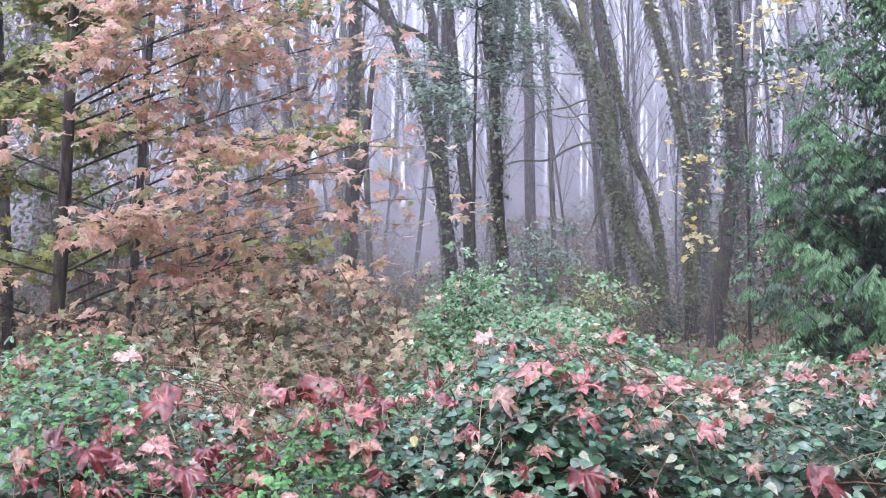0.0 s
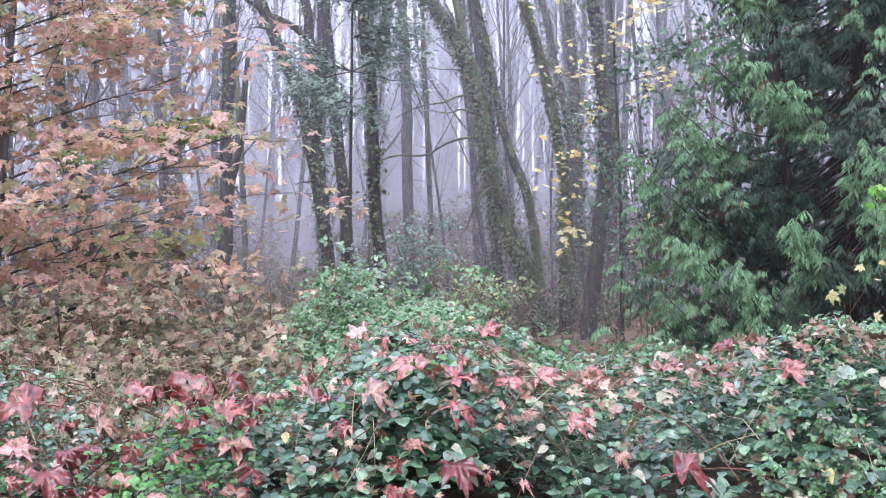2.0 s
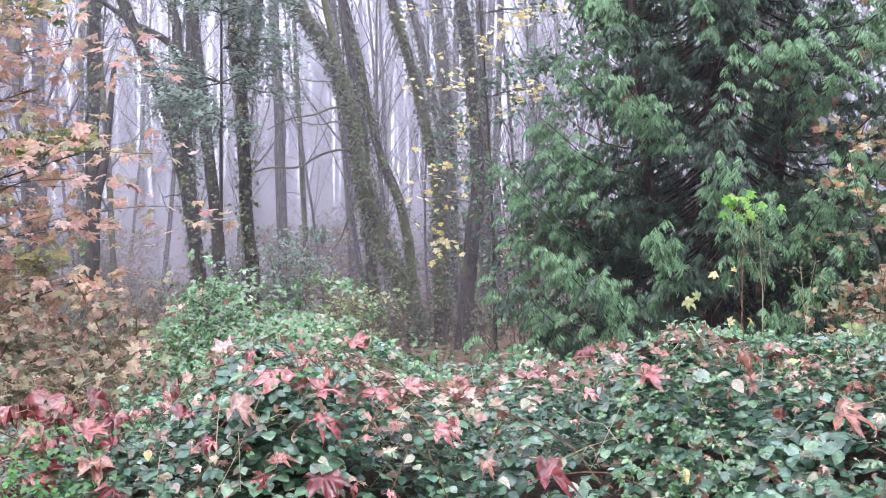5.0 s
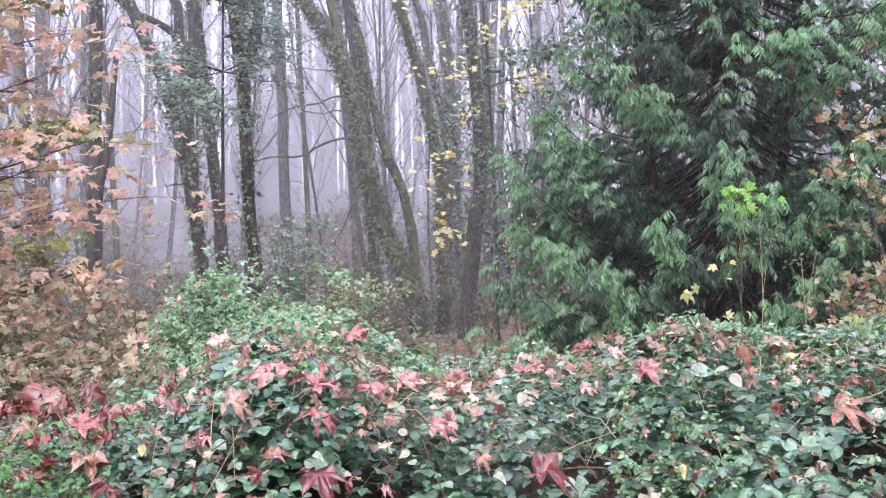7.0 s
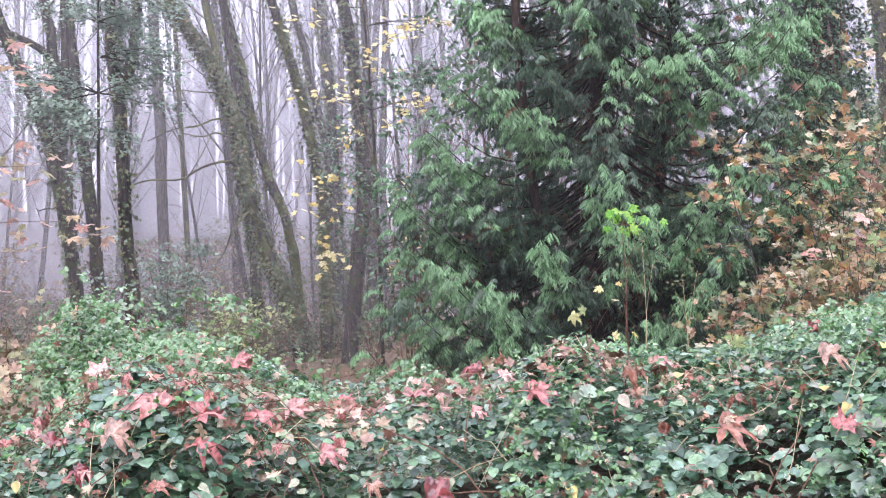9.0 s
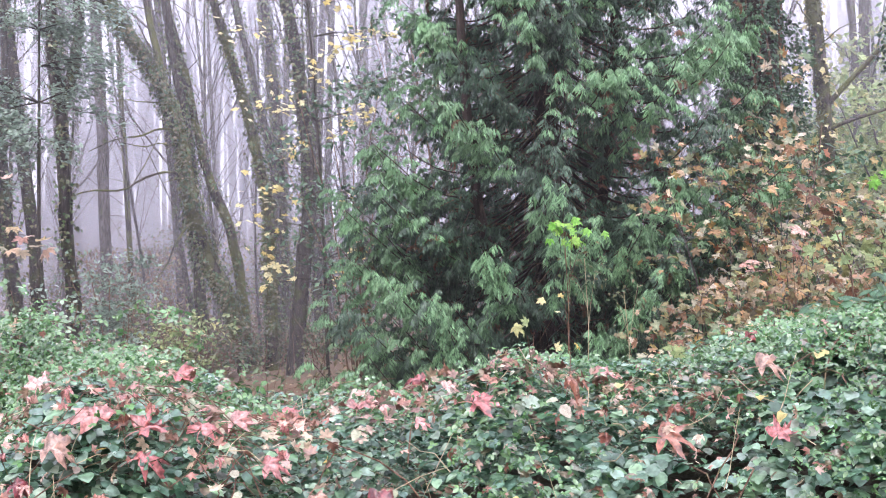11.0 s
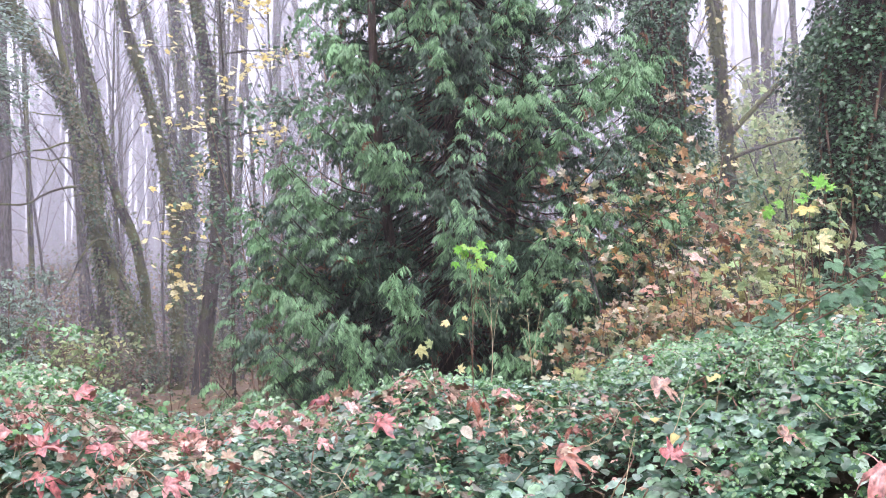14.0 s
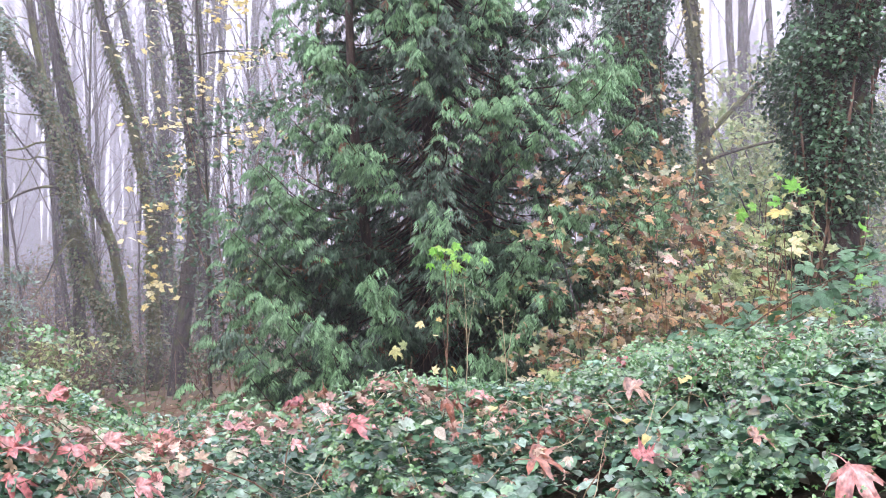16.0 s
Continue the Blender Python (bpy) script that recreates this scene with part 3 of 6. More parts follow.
def polar(n, a0, a1, r0, r1, power=1.0):
    a = np.radians(rng.uniform(a0, a1, n))
    r = r0 + (r1 - r0) * rng.uniform(0, 1, n) ** power
    return r * np.sin(a), r * np.cos(a)


def build_bank():
    bramble = thing("bramble_thicket", (0.8, 4.8, 0), "dense wet green bramble bank strewn with fallen leaves", "bramble")
    # near-black sheet under the leaves: dead stems, with the gaps' shade in its colour
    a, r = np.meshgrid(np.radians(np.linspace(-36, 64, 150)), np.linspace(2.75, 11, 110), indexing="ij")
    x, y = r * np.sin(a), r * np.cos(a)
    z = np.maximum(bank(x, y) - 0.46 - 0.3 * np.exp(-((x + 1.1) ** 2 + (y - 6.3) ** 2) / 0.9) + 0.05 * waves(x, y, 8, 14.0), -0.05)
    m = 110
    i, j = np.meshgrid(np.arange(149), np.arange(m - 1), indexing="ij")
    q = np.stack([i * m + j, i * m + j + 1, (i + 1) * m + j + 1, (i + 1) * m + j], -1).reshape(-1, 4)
    part("shade_sheet", Geo().add(np.stack([x, y, z], -1).reshape(-1, 3), [q]), M_THATCH_SHADE, bramble, "near-black sheet for dead stems and the shade between them")
    # leaves
    n = 54000
    x, y = polar(n, -30, 60, 3.05, 8.4, 1.55)
    keep = rng.uniform(0, 1, n) < np.clip(1.0 - 0.5 * (np.hypot(x + 1.1, (y - 5.9) * 0.8) < 0.8) - 0.75 * np.clip((-0.05 - x) * 2.5, 0, 1) * np.clip((y - 5.3) * 2.0, 0, 1), 0, 1)
    x, y = x[keep], y[keep]
    n = len(x)
    lump = waves(x, y, 11, 3.2)
    hollow = np.clip((waves(x, y, 29, 5.0) - 0.25) * 2.2, 0, 1) * (np.hypot(x, y) < 5.6)
    for hx, hy, w in ((1.5, 4.12, 0.16), (0.72, 3.95, 0.17), (2.55, 3.75, 0.2), (0.3, 5.35, 0.2), (2.05, 4.0, 0.12), (3.1, 3.6, 0.15)):
        hollow = np.maximum(hollow, 1.3 * np.exp(-((x - hx) ** 2 + (y - hy) ** 2) / (2 * w * w)))      # dark holes between the shoots
    drop = rng.uniform(0, 1, n) ** 1.7 * 0.40 + 0.16 * hollow
    z = bank(x, y) + 0.02 + 0.08 * np.clip(lump, -1, 1) + 0.04 * waves(x, y, 12, 9.0) - drop + (rng.uniform(0, 1, n) > 0.985) * rng.uniform(0.03, 0.14, n)
    nor = bank_normal(x, y)
    out = unit(np.stack([-x, -y, 0 * x], -1))
    turn = up_turns(n, nor * 0.35 + np.array([0, 0, 0.85]) + out * 0.03, 0.3, out * 0.4)
    big = np.clip(0.6 + 0.28 * (x - 0.2) - 0.28 * (np.hypot(x, y) - 4.2), 0, 1) + 0.35 * waves(x, y, 21, 2.0)
    size = (0.027 + 0.030 * np.clip(big, 0, 1.1)) * rng.uniform(0.6, 1.3, n) * np.where(rng.uniform(0, 1, n) > 0.86, 1.3, 1.0)
    thin = rng.uniform(0, 1, n) > 0.6 * hollow + 0.26 * np.clip(big, 0, 1)
    x, y, z, drop, turn, size = x[thin], y[thin], z[thin], drop[thin], turn[thin], size[thin]
    n = len(x)
    pos = np.stack([x, y, z], -1)
    near = np.argsort(np.hypot(x - 2.0, y - 3.4) - 3 * (drop < 0.06))[:300]
    rest = np.setdiff1d(np.arange(n), near)
    g = Geo()
    near_by = np.hypot(x[rest], y[rest]) < 5.3
    scatter(g, BRAMBLE, pos[rest[near_by]], turn[rest[near_by]], size[rest[near_by]])
    scatter(g, SPRIG, pos[rest[~near_by]], turn[rest[~near_by]], size[rest[~near_by]])
    part("leaves", g, M_BRAMBLE, bramble, "three-part glossy green bramble leaves", "stuff")
    # young pale sprigs on the mounds
    q = 9000
    xs = np.concatenate([rng.normal(0.45, 0.45, q // 2), rng.normal(1.0, 0.8, q // 4), rng.normal(3.4, 0.9, q // 4)])
    ys = np.concatenate([rng.normal(6.4, 0.6, q // 2), rng.normal(5.5, 0.5, q // 4), rng.normal(4.9, 0.6, q // 4)])
    zs = bank(xs, ys) + rng.uniform(-0.10, 0.10, q) + 0.06 * waves(xs, ys, 15, 7.0)
    g = Geo()
    scatter(g, SPRIG, np.stack([xs, ys, zs], -1), up_turns(q, np.array([[-0.1, -0.3, 0.9]]) + np.zeros((q, 3)), 0.45), rng.uniform(0.018, 0.036, q))
    q = 11000
    xs, ys = polar(q, 22, 56, 3.3, 5.8)
    k = waves(xs, ys, 66, 3.0) + rng.normal(0, 0.3, q) > -0.2
    xs, ys = xs[k], ys[k]
    q = len(xs)
    zs = bank(xs, ys) + rng.uniform(-0.04, 0.12, q)
    scatter(g, SPRIG, np.stack([xs, ys, zs], -1), up_turns(q, np.array([[-0.1, -0.3, 0.9]]) + np.zeros((q, 3)), 0.5), rng.uniform(0.015, 0.032, q))
    part("young_growth", g, M_SPRIG, bramble, "young pale green bramble sprigs", "stuff")
    me = Geo().add(BRAMBLE[0], BRAMBLE[1]).mesh("leaf")
    me.materials.append(M_BRAMBLE)
    leaf_parts(bramble, "leaf", [me], pos[near], turn[near], size[near])
    # withered bits caught between the leaves
    q = 6000
    xs, ys = polar(q, -28, 56, 3.2, 6.8, 1.2)
    k = waves(xs, ys, 55, 2.6) + rng.normal(0, 0.5, q) > 0.05
    xs, ys = xs[k], ys[k]
    q = len(xs)
    g = Geo()
    scatter(g, MAPLES[2], np.stack([xs, ys, bank(xs, ys) + rng.uniform(-0.04, 0.11, q)], -1), up_turns(q, np.array([[0, -0.2, 0.8]]) + np.zeros((q, 3)), 0.6), rng.uniform(0.012, 0.038, q))
    heaps = ((1.1, 4.55, 0.16), (0.85, 4.25, 0.2), (0.6, 4.4, 0.2), (1.5, 4.4, 0.2), (1.2, 4.2, 0.16), (1.85, 4.3, 0.18), (-0.4, 4.5, 0.25), (-0.9, 4.4, 0.3), (2.4, 4.4, 0.15))
    for hx, hy, w in heaps:
        m = 34
        px, py = rng.normal(hx, w, m), rng.normal(hy, w * 0.7, m)
        scatter(g, MAPLES[1], np.stack([px, py, bank(px, py) + rng.uniform(0.03, 0.10, m)], -1), up_turns(m, np.array([[0, -0.25, 0.85]]) + np.zeros((m, 3)), 0.45), rng.uniform(0.016, 0.045, m))
    part("litter", g, M_LITTER, bramble, "withered brown and pink leaf scraps", "stuff")
    # dead stems caught on top
    g = Geo()
    for hx, hy, w in heaps[:3]:
        for k in range(11):
            cx, cy, a, length = rng.normal(hx, w), rng.normal(hy, w * 0.6), rng.normal(0, 0.6), rng.uniform(0.12, 0.42)
            q = np.linspace(-0.5, 0.5, 6)
            px, py = cx + math.cos(a) * length * q, cy + math.sin(a) * length * q + 0.03 * np.sin(5 * q + k)
            tube(g, np.stack([px, py, bank(px, py) + rng.uniform(0.05, 0.11) + 0.02 * np.sin(6 * q + k)], -1), 0.0026, 0.0014, 4)
    part("tangle", g, M_CANE, bramble, "tangled dead brown stems", "stuff")
    # dead straw-pale stems lying over the leaves
    xs, ys = polar(220, -22, 56, 4.1, 6.4)
    g = Geo()
    for k in range(220):
        a, length = rng.uniform(0, 6.28), rng.uniform(0.06, 0.32)
        s = np.linspace(-0.5, 0.5, 4)
        px, py = xs[k] + math.cos(a) * length * s, ys[k] + math.sin(a) * length * s
        tube(g, np.stack([px, py, bank(px, py) + rng.uniform(0.0, 0.08) + 0.03 * np.sin(5 * s + k)], -1), 0.0022, 0.0012, 3)
    part("straw", g, M_STRAW, bramble, "pale dead stems", "stuff")
    # arching canes
    for k in range(190):
        x0, y0 = (float(c[0]) for c in polar(1, -26, 54, 4.15, 7.2))
        a, length = rng.uniform(0, 6.28), rng.uniform(0.3, 1.1)
        s = np.linspace(0, 1, 9)
        px, py = x0 + math.cos(a) * length * s, y0 + math.sin(a) * length * s
        pz = bank(px, py) - 0.09 + rng.uniform(0.05, 0.17) * np.sin(np.pi * s) + 0.03 * np.sin(8 * s + k)
        px, py = px + 0.04 * np.sin(7 * s + 2 * k), py + 0.04 * np.sin(6 * s + k)
        g = Geo()
        tube(g, np.stack([px, py, pz], -1), 0.0036, 0.0016, 5)
        part("cane", g, M_CANE, bramble)
    return bramble


def build_arching_canes():
    """Taller canes with large leaves that lean in over the bank's end."""
    for k, (x0, y0, dx, dy, top) in enumerate(((3.3, 4.0, 0.85, -0.45, 1.75), (3.6, 4.3, 0.9, -0.35, 1.62), (3.9, 3.8, 0.6, -0.7, 1.5),
                                               (4.1, 4.6, 0.9, -0.5, 1.85), (3.0, 3.9, 0.7, 0.1, 1.42))):
        cane = thing("bramble_shoot", (x0, y0, bank(np.array(x0), np.array(y0)) - 0.2), "long arching bramble shoot with broad dark green leaves", "bramble", "arching bramble shoots")
        s = np.linspace(0, 1, 14)
        z0 = bank(np.array(x0), np.array(y0)) - 0.2
        px, py = x0 + dx * s, y0 + dy * s
        pz = z0 + (top - z0) * (1 - (1 - s) ** 2.0) + 0.02 * np.sin(7 * s + k)
        line = np.stack([px, py, pz], -1)
        g = Geo()
        tube(g, line, 0.006, 0.002, 6)
        part("cane", g, M_CANE, cane)
        me = Geo().add(BRAMBLE[0], BRAMBLE[1]).mesh("leaf")
        me.materials.append(M_SHOOT)
        n = 34
        q = line[rng.integers(3, 14, n)] + rng.normal(0, 0.05, (n, 3))
        leaf_parts(cane, "leaf", [me], q, up_turns(n, np.array([[-0.2, -0.35, 0.9]]) + np.zeros((n, 3)), 0.3), rng.uniform(0.045, 0.075, n))


# x, y, size, and the way the point lies
LEAVES_PINK = [(0.18, 4.95, 0.089, 15), (0.81, 5.48, 0.103, 140), (0.38, 4.3, 0.131, -35), (0.5, 4.15, 0.105, 70), (0.73, 4.25, 0.092, 20), (0.86, 4.33, 0.095, 100), (-0.35, 4.36, 0.11, 60), (1.2, 4.93, 0.076, 80), (1.46, 4.39, 0.08, 40), (0.94, 4.13, 0.091, 90), (1.73, 4.04, 0.113, 100), (2.44, 4.32, 0.074, 60), (1.52, 4.1, 0.056, 90), (2.56, 3.29, 0.077, 30), (3.01, 2.75, 0.152, 150), (-1.11, 4.34, 0.104, 20), (-1.36, 4.9, 0.088, 0), (-0.55, 4.06, 0.073, 0), (0.51, 4.24, 0.107, 60), (1.71, 4.28, 0.057, 60)]
LEAVES_CRIMSON = [(0.5, 4.0, 0.123, 165), (-0.0, 4.35, 0.075, 40), (0.08, 4.18, 0.063, 120), (-0.55, 4.96, 0.152, 20), (-0.39, 5.15, 0.111, 80), (-0.41, 4.57, 0.079, -30), (-0.68, 4.56, 0.103, 10), (1.38, 4.42, 0.076, 10), (1.72, 4.6, 0.081, -40), (0.25, 3.92, 0.087, 100), (3.23, 4.37, 0.074, 80), (-1.11, 4.62, 0.187, -70), (-0.93, 4.38, 0.093, 160), (-0.84, 4.35, 0.071, 10), (-1.37, 4.3, 0.113, 150), (-1.5, 4.31, 0.118, 60), (-1.25, 4.4, 0.095, 0), (-0.99, 4.3, 0.134, 170), (-0.7, 4.58, 0.1, 40), (1.27, 3.87, 0.131, 80)]
LEAVES_RUST = [(0.19, 4.23, 0.114, 100), (-0.3, 4.22, 0.094, 170), (-0.5, 4.32, 0.094, -60), (1.1, 4.71, 0.104, 90), (1.17, 4.62, 0.085, 40), (2.26, 3.56, 0.12, 95), (2.85, 3.03, 0.077, 60), (2.81, 2.83, 0.134, -10), (2.73, 3.61, 0.097, 80), (-1.62, 4.26, 0.106, 80), (-1.8, 4.83, 0.089, 30), (-0.69, 4.19, 0.091, 20), (-0.82, 4.45, 0.081, 100), (-0.28, 4.04, 0.084, 10), (1.09, 3.99, 0.056, 150), (1.82, 4.09, 0.061, 20)]
LEAVES_CREAM = [(0.84, 4.04, 0.042), (0.84, 4.09, 0.037), (0.85, 4.0, 0.037), (1.12, 3.92, 0.044), (1.49, 4.28, 0.047), (2.03, 3.89, 0.056), (2.03, 3.91, 0.045), (1.59, 3.67, 0.049), (1.63, 3.65, 0.037), (2.12, 3.46, 0.041), (0.83, 4.19, 0.033), (0.76, 4.15, 0.032)]
LEAVES_YELLOW = [(-0.11, 4.23, 0.031), (1.17, 4.1, 0.036), (2.26, 3.86, 0.035), (2.59, 3.42, 0.036), (2.62, 3.32, 0.029), (0.39, 4.19, 0.031), (2.89, 3.41, 0.032)]


def fallen_leaf_meshes(material, seed):
    out = []
    for k in range(5):
        v, f = maple_shape(rng.uniform(-1.1, 0.6), rng.uniform(0.18, 0.36), seed + k, rings=3)
        fold = rng.uniform(-0.7, 0.9)
        v[:, 2] += fold * np.abs(v[:, 0]) + 0.06 * np.sin(v[:, 1] * 6 + k)
        g = Geo().add(v, f)
        tube(g, spline([(0, 0.1, 0), (0.02, -0.25, 0.05), (0.1 * (k - 2), -0.6, -0.05)], 6), 0.02, 0.015, 4)
        me = g.mesh("fallen_maple_leaf")
        me.materials.append(material)
        out.append(me)
    return out


def plain_leaf_meshes(material):
    out = []
    for k in range(5):
        v, f = fine_leaflet(0.34 + 0.03 * k, 0.05 + 0.06 * k, 0.15 + 0.12 * k)
        me = Geo().add(v, f).mesh("withered_leaf")
        me.materials.append(material)
        out.append(me)
    return out


def lay_leaves(places, material, label, seed, grow=1.1, group="fallen maple leaves", plain=False):
    meshes = plain_leaf_meshes(material) if plain else fallen_leaf_meshes(material, seed)
    for k, (x, y, size) in enumerate(places):
        ob = new("withered_leaf" if plain else "fallen_maple_leaf", meshes[k % 5])
        nor = unit(bank_normal(np.array([x]), np.array([y])) * 0.5 + np.array([[-0.08 * x / y, -0.22, 0.8]]) + rng.normal(0, 0.42, (1, 3)))
        t = frames(nor, rng.normal(0, 1, (1, 3)))[0] * size * grow
        z = float(bank(np.array(x), np.array(y))) + 0.075
        ob.matrix_basis = Matrix([list(t[i]) + [(x, y, z)[i]] for i in range(3)] + [[0, 0, 0, 1]])
        tagged(ob, label, "leaf", group)


def strewn(n, a0, a1, r0, r1, lo, hi):
    x, y = polar(n, a0, a1, r0, r1)
    return [(float(x[i]), float(y[i]), float(rng.uniform(lo, hi))) for i in range(n)]


bramble = build_bank()
build_arching_canes()


def lay_leaf(x, y, size, tip, lift, fold, curl, material, label, seed):
    """One large leaf that faces the open side; tip: the way its point lies, in degrees from upright, clockwise."""
    v, f = maple_shape(curl, 0.11, seed, rings=3)
    v[:, 2] += fold * np.abs(v[:, 0]) + 0.05 * np.sin(v[:, 1] * 7)
    g = Geo().add(v, f)
    tube(g, spline([(0, 0.1, 0), (0.03, -0.3, 0.04), (0.12, -0.65, -0.05)], 6), 0.02, 0.014, 4)
    ob = new("fallen_maple_leaf", g.mesh("fallen_maple_leaf"))
    ob.data.materials.append(material)
    back = np.array([-x, -y, 0.0]) / math.hypot(x, y)
    side = np.array([y, -x, 0.0]) / math.hypot(x, y)
    a = radians(tip)
    t = frames((back * 0.5 + np.array([0, 0, 0.85]))[None], (side * math.sin(a) + np.array([0, 0, 1.0]) * math.cos(a) - 0.4 * back * math.cos(a))[None])[0] * size
    z = float(bank(np.array(x), np.array(y))) + lift
    ob.matrix_basis = Matrix([list(t[i]) + [(x, y, z)[i]] for i in range(3)] + [[0, 0, 0, 1]])
    tagged(ob, label, "leaf", "fallen maple leaves")


for places, material, label, seed in ((LEAVES_PINK, M_PINK, "wet pink-red fallen maple leaf lying on the brambles", 200), (LEAVES_CRIMSON, M_CRIMSON, "dark crimson crumpled maple leaf caught in the brambles", 300),
                                      (LEAVES_RUST, M_RUST, "rust-brown curled dead maple leaf on the brambles", 400)):
    for k, (x, y, size, tip) in enumerate(places):
        curled = material is not M_PINK
        lay_leaf(x, y, size, tip, 0.075, rng.uniform(0.3, 1.0) if curled else rng.uniform(-0.4, 0.6), rng.uniform(-1.1, -0.3) if curled else rng.uniform(-0.7, 0.25), material, label, seed + k)
lay_leaves(LEAVES_CREAM, M_CREAM, "cream-coloured withered leaf hanging on the brambles", 55, 1.2, "withered leaves", True)
lay_leaves(LEAVES_YELLOW, M_YELLOW, "bright yellow fallen leaf among the brambles", 57, 1.5, "withered leaves", True)
lay_leaves(strewn(70, -22, -3, 3.6, 4.7, 0.035, 0.085), M_CRIMSON, "dark crimson crumpled maple leaf caught in the brambles", 60)
lay_leaves(strewn(50, -21, 14, 3.65, 4.6, 0.025, 0.06), M_PINK, "wet pink-red fallen maple leaf lying on the brambles", 70)
lay_leaves(strewn(22, -10, 48, 3.6, 6.0, 0.03, 0.07), M_RUST, "rust-brown curled dead maple leaf on the brambles", 80)
lay_leaves(strewn(34, 5, 32, 3.7, 5.0, 0.03, 0.05), M_CREAM, "small cream-coloured withered leaf among the brambles", 90, 1.2, "withered leaves", True)
lay_leaves(strewn(14, 2, 46, 3.7, 5.8, 0.025, 0.05), M_YELLOW, "small bright yellow fallen leaf among the brambles", 95, 1.2, "withered leaves", True)


def build_herbs():
    """Low bright herb leaves at the bank's foot, and a few clumps on it."""
    herb = thing("ground_herbs", (-0.8, 3.9, 0.4), "low bright green herbs growing through the brambles", "herb", kind="stuff")
    n = 5200
    x, y = polar(n, -27, 10, 3.3, 4.4)
    k = waves(x, y, 33, 5.0) + rng.normal(0, 0.35, n) > -0.05
    x2, y2 = polar(500, -24, -15, 4.5, 5.6)
    x, y = np.concatenate([x[k], x2]), np.concatenate([y[k], y2])
    n = len(x)
    pos = np.stack([x, y, bank(x, y) + rng.uniform(0.0, 0.12, n)], -1)
    g = Geo()
    scatter(g, BRAMBLE, pos, up_turns(n, np.array([[0, -0.3, 0.9]]) + np.zeros((n, 3)), 0.3), rng.uniform(0.016, 0.03, n))
    part("leaves", g, M_HERB, herb, kind="stuff")


def build_straws():
    grass = thing("dry_grass", (-1.0, 4.7, 0.8), "dry straw-coloured grass stalks standing out of the brambles", "grass", kind="stuff")
    g = Geo()
    for k in range(46):
        x, y = rng.uniform(-1.9, -0.3), rng.uniform(4.1, 5.2)
        z = float(bank(np.array(x), np.array(y))) - 0.08
        d = rng.normal(0, 0.22, 2)
        h = rng.uniform(0.12, 0.34)
        tube(g, spline([(x, y, z), (x + d[0] * 0.5, y + d[1] * 0.5, z + h * 0.8), (x + d[0] * 1.4, y + d[1] * 1.4, z + h)], 7), 0.0016, 0.0008, 4)
    part("stalks", g, M_STRAW, grass, kind="stuff")


build_herbs()
build_straws()

# ---------------------------------------------------------------- trees


def branch_line(start, direction, length, n=10, sag=0.0, wob=0.05):
    s = np.linspace(0, 1, n)[:, None]
    d = unit(np.asarray(direction, float))
    p = np.asarray(start, float) + d * length * s
    p[:, 2] += -sag * length * s[:, 0] ** 2
    k = np.cumsum(rng.normal(0, wob * length / n, (n, 3)), axis=0)
    return p + k * s


